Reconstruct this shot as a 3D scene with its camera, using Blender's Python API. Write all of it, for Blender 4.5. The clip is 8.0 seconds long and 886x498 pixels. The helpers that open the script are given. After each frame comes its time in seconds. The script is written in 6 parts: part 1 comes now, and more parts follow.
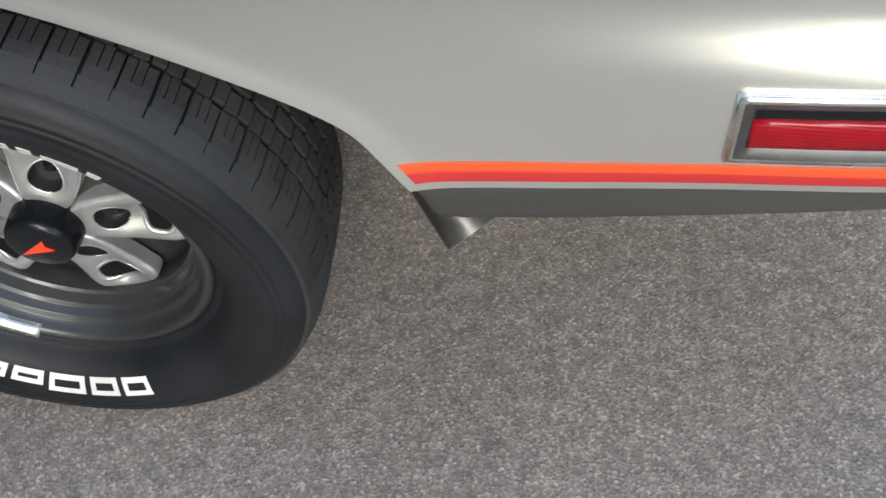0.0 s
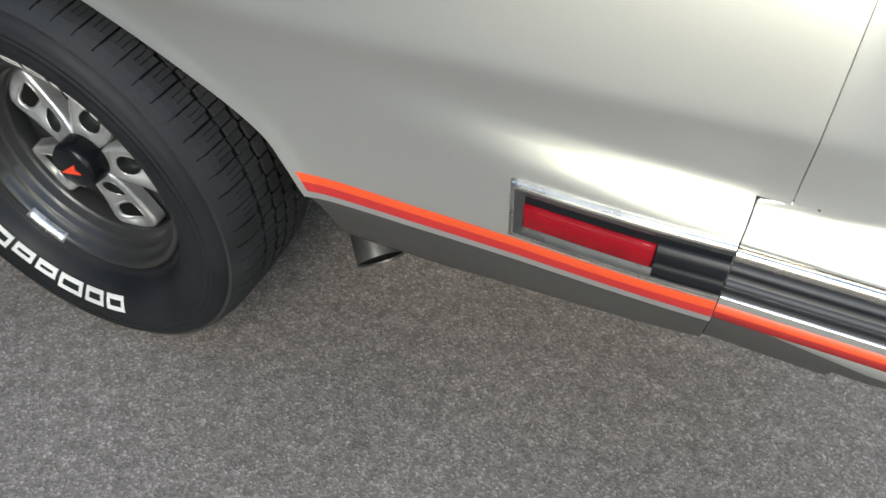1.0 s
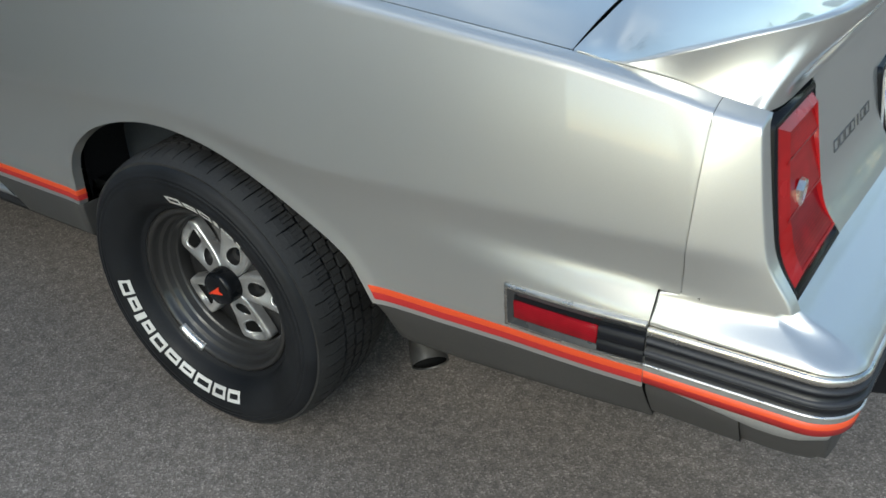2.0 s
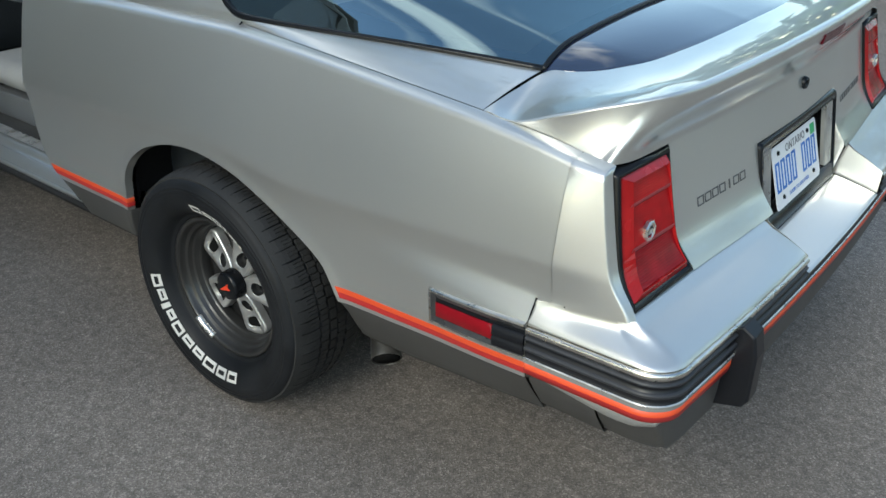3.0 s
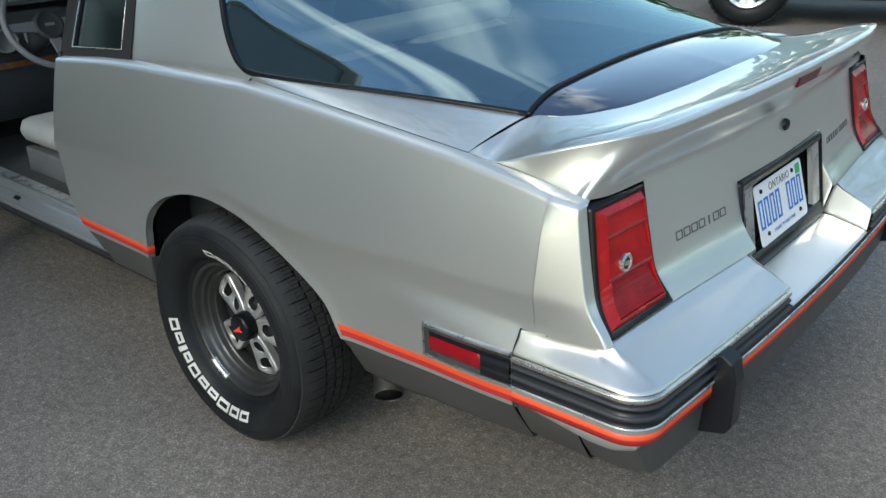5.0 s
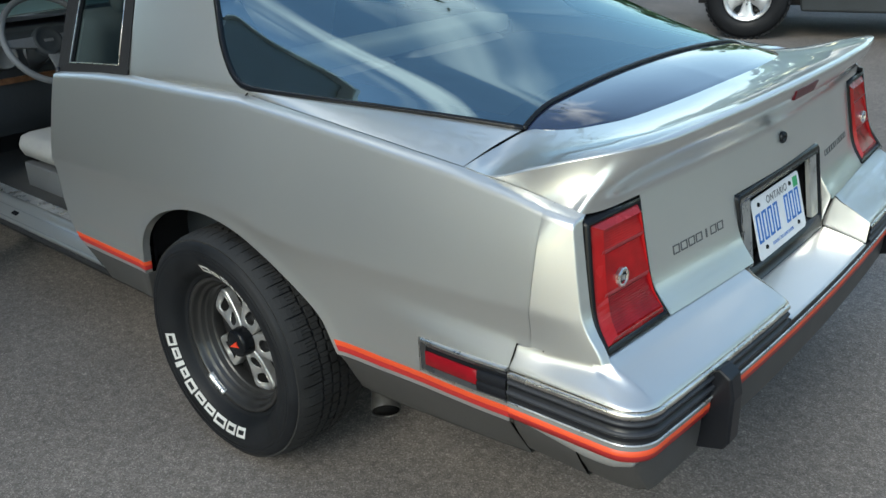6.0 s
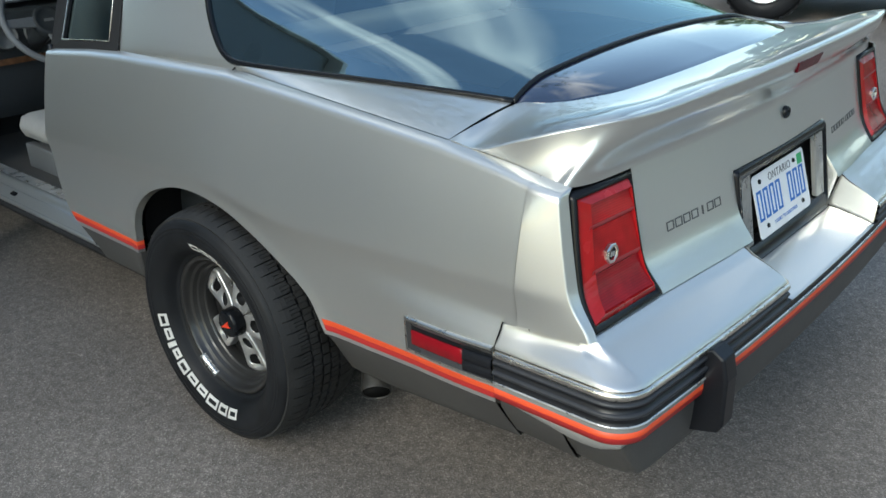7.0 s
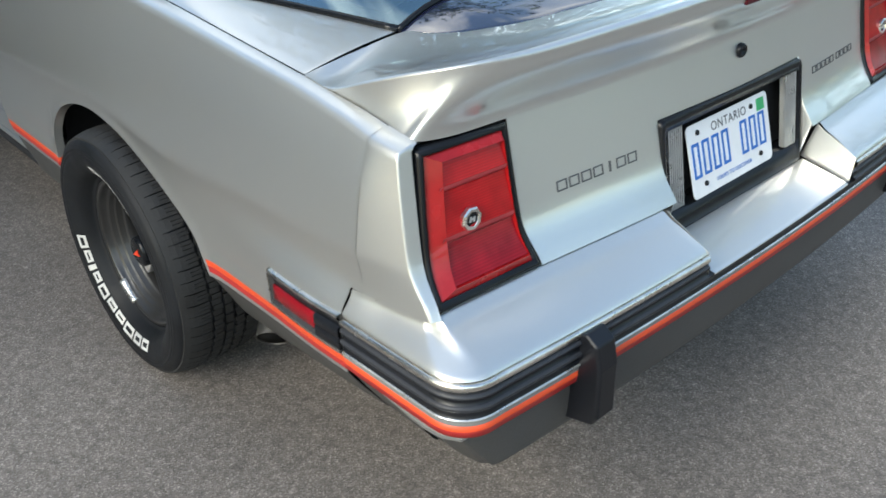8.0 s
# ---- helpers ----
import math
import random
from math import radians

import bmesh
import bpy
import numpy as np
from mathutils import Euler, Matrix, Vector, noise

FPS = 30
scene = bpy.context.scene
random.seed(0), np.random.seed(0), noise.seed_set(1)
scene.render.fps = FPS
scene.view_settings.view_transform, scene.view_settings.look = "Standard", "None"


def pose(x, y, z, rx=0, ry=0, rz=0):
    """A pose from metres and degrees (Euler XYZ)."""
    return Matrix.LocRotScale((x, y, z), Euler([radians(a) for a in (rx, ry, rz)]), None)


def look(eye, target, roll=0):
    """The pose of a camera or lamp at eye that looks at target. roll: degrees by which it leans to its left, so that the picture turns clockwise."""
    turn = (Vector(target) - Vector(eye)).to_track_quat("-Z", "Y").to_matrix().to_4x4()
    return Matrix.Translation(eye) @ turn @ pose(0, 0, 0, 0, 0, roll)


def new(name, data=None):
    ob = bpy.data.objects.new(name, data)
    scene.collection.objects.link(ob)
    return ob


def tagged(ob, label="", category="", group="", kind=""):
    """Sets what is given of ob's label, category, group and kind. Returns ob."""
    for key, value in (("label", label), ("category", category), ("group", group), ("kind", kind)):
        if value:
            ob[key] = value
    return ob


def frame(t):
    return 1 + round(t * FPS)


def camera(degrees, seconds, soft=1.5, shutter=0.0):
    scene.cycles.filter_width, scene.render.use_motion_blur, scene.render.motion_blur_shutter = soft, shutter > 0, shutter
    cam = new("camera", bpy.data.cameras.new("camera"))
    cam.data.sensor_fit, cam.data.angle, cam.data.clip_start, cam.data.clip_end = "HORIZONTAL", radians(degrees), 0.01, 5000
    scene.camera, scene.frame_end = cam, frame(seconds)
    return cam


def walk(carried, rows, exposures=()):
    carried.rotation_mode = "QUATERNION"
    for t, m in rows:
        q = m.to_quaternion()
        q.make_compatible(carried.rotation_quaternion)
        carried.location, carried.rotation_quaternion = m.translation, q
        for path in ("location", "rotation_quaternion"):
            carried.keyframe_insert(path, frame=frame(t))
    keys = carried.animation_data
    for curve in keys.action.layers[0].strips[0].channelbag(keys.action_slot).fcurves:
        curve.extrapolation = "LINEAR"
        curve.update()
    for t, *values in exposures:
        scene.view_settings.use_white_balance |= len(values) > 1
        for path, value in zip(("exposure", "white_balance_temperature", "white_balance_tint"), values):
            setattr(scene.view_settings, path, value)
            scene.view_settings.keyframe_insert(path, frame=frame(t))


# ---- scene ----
cam = camera(54.4, 8.0, shutter=0.12)
PATH = [
    (0, (0.547, -0.561, 1.134), (0.399, 0.608, -0.483), -4.1),
    (0.5, (0.737, -0.601, 1.193), (0.508, 0.569, -0.412), 0.4),
    (1, (0.948, -0.699, 1.256), (0.400, 0.559, -0.199), 1.4),
    (1.5, (1.117, -0.805, 1.333), (0.245, 0.465, 0.058), -4.8),
    (2, (1.284, -1.045, 1.414), (0.356, 0.374, 0.353), -2.0),
    (2.2, (1.352, -1.105, 1.450), (0.418, 0.351, 0.447), -1.3),
    (3.3, (1.798, -1.223, 1.531), (0.638, 0.128, 0.623), 0.0),
    (3.5, (1.818, -1.234, 1.526), (0.638, 0.12, 0.646), -0.6),
    (4, (1.839, -1.253, 1.534), (0.647, 0.12, 0.701), -1.3),
    (4.5, (1.849, -1.243, 1.524), (0.653, 0.134, 0.703), -1.4),
    (6, (1.857, -1.22, 1.524), (0.644, 0.165, 0.741), -1.7),
    (6.5, (1.865, -1.202, 1.516), (0.653, 0.188, 0.744), -2.1),
    (7, (1.882, -1.148, 1.479), (0.644, 0.199, 0.673), -2.1),
    (7.5, (1.882, -0.95, 1.445), (0.636, 0.217, 0.404), -2.4),
    (8, (2.003, -0.706, 1.47), (0.712, 0.442, 0.462), -1.7),
]
EXPOSURES = [(0.0, 1.24, 6570, 9), (0.5, 1.49, 6560, 8), (1.0, 1.0, 6530, 7), (1.5, 0.70, 6480, 5), (2.0, 0.58, 6430, 4), (3.5, 0.69, 6420, 3), (4.5, 0.71, 6420, 3), (6.5, 0.66, 6410, 3), (7.2, 0.69, 6430, 4), (8.0, 1.05, 6620, 6)]
walk(cam, [(t, look(eye, target, roll)) for t, eye, target, roll in PATH], EXPOSURES)

# ---- light ----
SUN_EL, SUN_AZ = 34.0, 272.0   # degrees; azimuth of the place the light comes from, from +x towards +y
world = bpy.data.worlds.new("sky")
scene.world = world
world.use_nodes = True
wn, wl = world.node_tree.nodes, world.node_tree.links
wn.clear()
w_out = wn.new("ShaderNodeOutputWorld")
w_bg = wn.new("ShaderNodeBackground")
w_bg.inputs["Strength"].default_value = 0.15
w_sky = wn.new("ShaderNodeTexSky")
w_sky.sky_type = "NISHITA"
w_sky.sun_disc = False
w_sky.sun_elevation = radians(SUN_EL)
w_sky.sun_rotation = radians(90.0 - SUN_AZ)
w_sky.air_density, w_sky.dust_density, w_sky.ozone_density = 1.3, 0.35, 1.3
w_tc = wn.new("ShaderNodeTexCoord")
w_no = wn.new("ShaderNodeTexNoise")
w_no.inputs["Scale"].default_value = 2.2
w_no.inputs["Detail"].default_value = 4.0
w_no.inputs["Roughness"].default_value = 0.55
w_ramp = wn.new("ShaderNodeValToRGB")
w_ramp.color_ramp.elements[0].position = 0.52
w_ramp.color_ramp.elements[1].position = 0.79
w_mix = wn.new("ShaderNodeMix")
w_mix.data_type = "RGBA"
w_mix.inputs["B"].default_value = (11.0, 10.9, 10.7, 1)
w_map = wn.new("ShaderNodeMapping")
w_map.inputs["Location"].default_value = (1.7, 0.4, 2.1)
wl.new(w_tc.outputs["Generated"], w_map.inputs["Vector"])
wl.new(w_map.outputs["Vector"], w_no.inputs["Vector"])
wl.new(w_no.outputs["Fac"], w_ramp.inputs["Fac"])
wl.new(w_ramp.outputs["Color"], w_mix.inputs["Factor"])
wl.new(w_sky.outputs["Color"], w_mix.inputs["A"])
wl.new(w_mix.outputs["Result"], w_bg.inputs["Color"])
wl.new(w_bg.outputs["Background"], w_out.inputs["Surface"])
sun = new("sun", bpy.data.lights.new("sun", "SUN"))
sun.data.energy, sun.data.angle, sun.data.color = 1.95, radians(34.0), (1.0, 0.93, 0.825)
sa, se = radians(SUN_AZ), radians(SUN_EL)
sun.matrix_world = look((math.cos(sa) * math.cos(se) * 30, math.sin(sa) * math.cos(se) * 30, math.sin(se) * 30), (0, 0, 0))

# ---- materials ----
def material(name, color, rough=0.5, metal=0.0, grain=0.0, grain_scale=60.0, bump=0.0, coat=0.0, stain=0.0, stain_scale=3.0, transmission=0.0, ior=1.45, emit=None):
    m = bpy.data.materials.new(name)
    m.use_nodes = True
    n, l = m.node_tree.nodes, m.node_tree.links
    b = n["Principled BSDF"]
    b.inputs["Base Color"].default_value = (*color, 1)
    b.inputs["Roughness"].default_value = rough
    b.inputs["Metallic"].default_value = metal
    b.inputs["Coat Weight"].default_value = coat
    b.inputs["Coat Roughness"].default_value = 0.04
    b.inputs["Transmission Weight"].default_value = transmission
    b.inputs["IOR"].default_value = ior
    if emit:
        b.inputs["Emission Color"].default_value = (*emit[:3], 1)
        b.inputs["Emission Strength"].default_value = emit[3]
    if grain or stain or bump:
        tc = n.new("ShaderNodeTexCoord")
        fine = n.new("ShaderNodeTexNoise")
        fine.inputs["Scale"].default_value, fine.inputs["Detail"].default_value = grain_scale, 5
        wide = n.new("ShaderNodeTexNoise")
        wide.inputs["Scale"].default_value, wide.inputs["Detail"].default_value = stain_scale, 4
        l.new(tc.outputs["Object"], fine.inputs["Vector"])
        l.new(tc.outputs["Object"], wide.inputs["Vector"])
        val = []
        for tex, amount in ((fine, grain), (wide, stain)):
            r = n.new("ShaderNodeMapRange")
            r.inputs["From Min"].default_value, r.inputs["From Max"].default_value = 0.3, 0.7
            r.inputs["To Min"].default_value, r.inputs["To Max"].default_value = 1 - amount, 1 + amount
            l.new(tex.outputs["Fac"], r.inputs["Value"])
            val.append(r)
        mul = n.new("ShaderNodeMath")
        mul.operation = "MULTIPLY"
        l.new(val[0].outputs["Result"], mul.inputs[0])
        l.new(val[1].outputs["Result"], mul.inputs[1])
        vm = n.new("ShaderNodeVectorMath")
        vm.operation = "SCALE"
        vm.inputs[0].default_value = color
        l.new(mul.outputs["Value"], vm.inputs["Scale"])
        l.new(vm.outputs["Vector"], b.inputs["Base Color"])
        rr = n.new("ShaderNodeMath")
        rr.operation = "MULTIPLY"
        rr.inputs[1].default_value = rough
        l.new(val[1].outputs["Result"], rr.inputs[0])
        l.new(rr.outputs["Value"], b.inputs["Roughness"])
        if bump:
            bp = n.new("ShaderNodeBump")
            bp.inputs["Strength"].default_value, bp.inputs["Distance"].default_value = bump, 0.002
            l.new(fine.outputs["Fac"], bp.inputs["Height"])
            l.new(bp.outputs["Normal"], b.inputs["Normal"])
    return m


def metallic_paint(name, color):
    m = material(name, color, 0.32, 0.84, coat=1.0)
    n, l = m.node_tree.nodes, m.node_tree.links
    b = n["Principled BSDF"]
    b.inputs["Coat IOR"].default_value, b.inputs["Coat Roughness"].default_value = 1.55, 0.02
    tc = n.new("ShaderNodeTexCoord")
    vo = n.new("ShaderNodeTexVoronoi")
    vo.inputs["Scale"].default_value = 1400.0
    r = n.new("ShaderNodeMapRange")
    r.inputs["To Min"].default_value, r.inputs["To Max"].default_value = 0.975, 1.025
    vm = n.new("ShaderNodeVectorMath")
    vm.operation = "SCALE"
    vm.inputs[0].default_value = color
    wide = n.new("ShaderNodeTexNoise")
    wide.inputs["Scale"].default_value = 2.5
    r2 = n.new("ShaderNodeMapRange")
    r2.inputs["To Min"].default_value, r2.inputs["To Max"].default_value = 0.33, 0.39
    l.new(tc.outputs["Object"], vo.inputs["Vector"])
    l.new(tc.outputs["Object"], wide.inputs["Vector"])
    l.new(vo.outputs["Color"], r.inputs["Value"])
    l.new(r.outputs["Result"], vm.inputs["Scale"])
    l.new(vm.outputs["Vector"], b.inputs["Base Color"])
    l.new(wide.outputs["Fac"], r2.inputs["Value"])
    l.new(r2.outputs["Result"], b.inputs["Roughness"])
    return m


def asphalt():
    m = bpy.data.materials.new("asphalt")
    m.use_nodes = True
    n, l = m.node_tree.nodes, m.node_tree.links
    b = n["Principled BSDF"]
    tc = n.new("ShaderNodeTexCoord")
    vo = n.new("ShaderNodeTexVoronoi")
    vo.inputs["Scale"].default_value = 260.0
    ramp = n.new("ShaderNodeValToRGB")
    cr = ramp.color_ramp
    cr.elements[0].position, cr.elements[0].color = 0.0, (0.130, 0.114, 0.099, 1)
    cr.elements[1].position, cr.elements[1].color = 1.0, (0.365, 0.322, 0.280, 1)
    for p, c in ((0.3, (0.162, 0.141, 0.122, 1)), (0.75, (0.218, 0.191, 0.168, 1)), (0.93, (0.287, 0.253, 0.222, 1))):
        e = cr.elements.new(p)
        e.color = c
    wide = n.new("ShaderNodeTexNoise")
    wide.inputs["Scale"].default_value, wide.inputs["Detail"].default_value = 1.1, 6
    mid = n.new("ShaderNodeTexNoise")
    mid.inputs["Scale"].default_value, mid.inputs["Detail"].default_value = 35.0, 4
    r = n.new("ShaderNodeMapRange")
    r.inputs["From Min"].default_value, r.inputs["From Max"].default_value = 0.3, 0.7
    r.inputs["To Min"].default_value, r.inputs["To Max"].default_value = 0.8, 1.2
    r2 = n.new("ShaderNodeMapRange")
    r2.inputs["From Min"].default_value, r2.inputs["From Max"].default_value = 0.3, 0.7
    r2.inputs["To Min"].default_value, r2.inputs["To Max"].default_value = 0.8, 1.2
    mul = n.new("ShaderNodeMath")
    mul.operation = "MULTIPLY"
    vm = n.new("ShaderNodeVectorMath")
    vm.operation = "SCALE"
    sep = n.new("ShaderNodeSeparateColor")
    bp = n.new("ShaderNodeBump")
    bp.inputs["Strength"].default_value, bp.inputs["Distance"].default_value = 0.38, 0.003
    for tex in (vo, wide, mid):
        l.new(tc.outputs["Object"], tex.inputs["Vector"])
    l.new(vo.outputs["Color"], sep.inputs["Color"])
    l.new(sep.outputs["Red"], ramp.inputs["Fac"])
    l.new(wide.outputs["Fac"], r.inputs["Value"])
    l.new(mid.outputs["Fac"], r2.inputs["Value"])
    l.new(r.outputs["Result"], mul.inputs[0])
    l.new(r2.outputs["Result"], mul.inputs[1])
    l.new(ramp.outputs["Color"], vm.inputs[0])
    l.new(mul.outputs["Value"], vm.inputs["Scale"])
    l.new(vm.outputs["Vector"], b.inputs["Base Color"])
    l.new(vo.outputs["Distance"], bp.inputs["Height"])
    l.new(bp.outputs["Normal"], b.inputs["Normal"])
    b.inputs["Roughness"].default_value = 0.85
    return m


def lens_material(name, color):
    """Red plastic with fine level ribs behind a smooth face."""
    m = material(name, color, 0.22, coat=0.12)
    n, l = m.node_tree.nodes, m.node_tree.links
    b = n["Principled BSDF"]
    tc = n.new("ShaderNodeTexCoord")
    wave = n.new("ShaderNodeTexWave")
    b.inputs["Specular IOR Level"].default_value = 0.25
    wave.bands_direction = "Z"
    wave.inputs["Scale"].default_value, wave.inputs["Distortion"].default_value = 75.0, 0.15
    no = n.new("ShaderNodeTexNoise")
    no.inputs["Scale"].default_value = 24.0
    r = n.new("ShaderNodeMapRange")
    r.inputs["To Min"].default_value, r.inputs["To Max"].default_value = 0.5, 1.5
    mul = n.new("ShaderNodeMath")
    mul.operation = "MULTIPLY_ADD"
    mul.inputs[1].default_value, mul.inputs[2].default_value = 0.2, 0.9
    ridges = n.new("ShaderNodeMath")
    ridges.operation = "MULTIPLY"
    vm = n.new("ShaderNodeVectorMath")
    vm.operation = "SCALE"
    vm.inputs[0].default_value = color
    bp = n.new("ShaderNodeBump")
    bp.inputs["Strength"].default_value, bp.inputs["Distance"].default_value = 0.18, 0.001
    l.new(tc.outputs["Object"], wave.inputs["Vector"])
    l.new(tc.outputs["Object"], no.inputs["Vector"])
    l.new(wave.outputs["Fac"], mul.inputs[0])
    l.new(no.outputs["Fac"], r.inputs["Value"])
    l.new(mul.outputs["Value"], ridges.inputs[0])
    l.new(r.outputs["Result"], ridges.inputs[1])
    l.new(ridges.outputs["Value"], vm.inputs["Scale"])
    l.new(vm.outputs["Vector"], b.inputs["Base Color"])
    l.new(wave.outputs["Fac"], bp.inputs["Height"])
    l.new(bp.outputs["Normal"], b.inputs["Normal"])
    return m


SILVER = metallic_paint("silver_paint", (0.69, 0.692, 0.665))
CHARCOAL = material("charcoal_paint", (0.075, 0.073, 0.07), 0.5, 0.2, grain=0.08, grain_scale=250, stain=0.15, stain_scale=4)
GREY_TRIM = material("grey_paint", (0.30, 0.30, 0.29), 0.4, 0.3, grain=0.05, grain_scale=200, stain=0.1)
ORANGE = material("orange_tape", (0.74, 0.088, 0.028), 0.4, stain=0.05)
RED_TAPE = material("red_tape", (0.46, 0.028, 0.028), 0.4, stain=0.05)
CHROME = material("chrome", (0.80, 0.765, 0.70), 0.27, 1.0, stain=0.3, stain_scale=12)
DULL_CHROME_AND_SHADE = material("dull_chrome_and_groove_shade", (0.26, 0.265, 0.27), 0.3, 0.8, stain=0.25, stain_scale=15)
RUBBER_HIGHLIGHT = material("rubber_highlight", (0.032, 0.034, 0.040), 0.45, grain=0.08, grain_scale=150, stain=0.15)
DARK_REFLECTION = material("dark_chrome_reflection", (0.11, 0.112, 0.116), 0.3, 0.6, stain=0.25, stain_scale=15)
BLACK_RUBBER = material("black_rubber", (0.007, 0.008, 0.011), 0.36, grain=0.1, grain_scale=150, stain=0.2)
BLACK_TRIM = material("black_trim", (0.008, 0.009, 0.011), 0.22, stain=0.2)
BLACK_TRIM.node_tree.nodes["Principled BSDF"].inputs["Specular IOR Level"].default_value = 0.3
BLACK_MATTE = material("black_matte", (0.012, 0.012, 0.013), 0.8, grain=0.2, grain_scale=80)
BLACK_GLOSS = material("black_gloss_paint", (0.010, 0.013, 0.036), 0.08, coat=1.0, stain=0.2)
BLACK_GLOSS.node_tree.nodes["Principled BSDF"].inputs["Coat IOR"].default_value = 2.1
TREAD = material("dusty_tread_rubber", (0.023, 0.023, 0.023), 0.7, grain=0.2, grain_scale=220, stain=0.3, stain_scale=14, bump=0.15)
TYRE = material("tyre_rubber", (0.011, 0.012, 0.014), 0.55, grain=0.12, grain_scale=220, stain=0.25, stain_scale=9, bump=0.15)
TYRE.node_tree.nodes["Principled BSDF"].inputs["Specular IOR Level"].default_value = 0.3
WHITE_RUBBER = material("white_rubber", (0.62, 0.61, 0.58), 0.6, grain=0.06, grain_scale=120, stain=0.12, stain_scale=14)
RIM_GREY = material("rim_grey_paint", (0.046, 0.045, 0.044), 0.36, 0.5, grain=0.05, grain_scale=200, stain=0.2, stain_scale=8, coat=0.4)
WEDGE_GREY = material("charcoal_paint", (0.022, 0.022, 0.023), 0.4, 0.2, grain=0.06, grain_scale=200, stain=0.2, stain_scale=9)
ALLOY = material("spoke_metal", (0.74, 0.74, 0.73), 0.30, 0.8, grain=0.04, grain_scale=120, stain=0.3, stain_scale=14)
ARGENT = material("argent_silver", (0.58, 0.58, 0.575), 0.34, 0.78, grain=0.05, grain_scale=160, stain=0.2, stain_scale=14)
RED_LENS = lens_material("red_lens", (0.36, 0.005, 0.008))
RED_LENS_DARK = lens_material("red_lens_lower", (0.24, 0.005, 0.011))
RED_LENS_DEEP = lens_material("deep_red_lens", (0.085, 0.005, 0.012))
RED_EDGE = material("red_lens_edge", (0.35, 0.008, 0.010), 0.25, coat=0.25, stain=0.18, stain_scale=18)
RED_LEDGE = material("dusty_red_lens", (0.42, 0.045, 0.05), 0.4, coat=0.15, stain=0.2, stain_scale=20)
CLEAR_LENS = material("clear_lens", (0.50, 0.50, 0.48), 0.2, 0.35, coat=0.6, stain=0.1, stain_scale=20)
PLATE = material("plate_white", (0.82, 0.82, 0.82), 0.4, stain=0.04, stain_scale=15)
PLATE_BLUE = material("plate_blue", (0.025, 0.14, 0.47), 0.45)
STICKER = material("sticker_green", (0.05, 0.38, 0.14), 0.5)
RED_ARROW = material("red_enamel", (0.8, 0.06, 0.02), 0.35)
BADGE = material("badge_grey", (0.10, 0.105, 0.11), 0.35, 0.3)
STEEL = material("exhaust_steel", (0.15, 0.145, 0.135), 0.48, 0.75, grain=0.1, grain_scale=70, stain=0.35, stain_scale=12)
# near-black for the shade in the wheel slots and the sooty exhaust bore
SHADE_AND_SOOT = material("shade_and_soot", (0.01, 0.01, 0.01), 0.9, grain=0.2)
SHADE_AND_SOOT.node_tree.nodes["Principled BSDF"].inputs["Specular IOR Level"].default_value = 0.05
GREY_CLOTH = material("grey_cloth", (0.36, 0.355, 0.34), 0.9, grain=0.12, grain_scale=300, bump=0.3, stain=0.1)
WHEEL_GREY = material("steering_wheel_grey", (0.17, 0.178, 0.19), 0.5, grain=0.08, grain_scale=200, stain=0.15)
DARK_PLASTIC = material("dark_plastic", (0.032, 0.037, 0.042), 0.55, grain=0.1, grain_scale=200, stain=0.2)
GREY_PLASTIC = material("grey_plastic", (0.16, 0.165, 0.17), 0.5, grain=0.08, grain_scale=200, stain=0.15)
WOOD_TRIM = material("wood_trim", (0.13, 0.062, 0.030), 0.35, grain=0.3, grain_scale=35, stain=0.2, coat=0.3)
CARPET = material("carpet", (0.07, 0.068, 0.062), 0.95, grain=0.3, grain_scale=300, bump=0.5, stain=0.2)
LIGHT_TRIM = material("light_trim", (0.52, 0.54, 0.5), 0.7, grain=0.06, grain_scale=120, stain=0.1)
SUV_PAINT = material("suv_paint", (0.12, 0.125, 0.13), 0.3, 0.5, coat=1.0, stain=0.05)

SUV_ALLOY = material("cast_alloy", (0.58, 0.585, 0.59), 0.32, 0.8, stain=0.25, stain_scale=10)
SUV_CLADDING = material("dark_cladding", (0.030, 0.035, 0.038), 0.5, grain=0.1, grain_scale=120, stain=0.2)
ASPHALT = asphalt()


def glass_material(name, tint, fade):
    m = bpy.data.materials.new(name)
    m.use_nodes = True
    n, l = m.node_tree.nodes, m.node_tree.links
    n.remove(n["Principled BSDF"])
    tr = n.new("ShaderNodeBsdfTransparent")
    tr.inputs["Color"].default_value = (*tint, 1)
    gl = n.new("ShaderNodeBsdfGlossy")
    gl.inputs["Roughness"].default_value = 0.015
    gl.inputs["Color"].default_value = (0.72, 0.94, 1.0, 1)
    fr = n.new("ShaderNodeFresnel")
    fr.inputs["IOR"].default_value = fade
    mx = n.new("ShaderNodeMixShader")
    l.new(fr.outputs["Fac"], mx.inputs["Fac"])
    l.new(tr.outputs["BSDF"], mx.inputs[1])
    l.new(gl.outputs["BSDF"], mx.inputs[2])
    l.new(mx.outputs["Shader"], n["Material Output"].inputs["Surface"])
    return m


GLASS = glass_material("tinted_glass", (0.62, 0.79, 0.83), 3.9)
SIDE_GLASS = glass_material("side_glass", (0.15, 0.20, 0.21), 1.38)

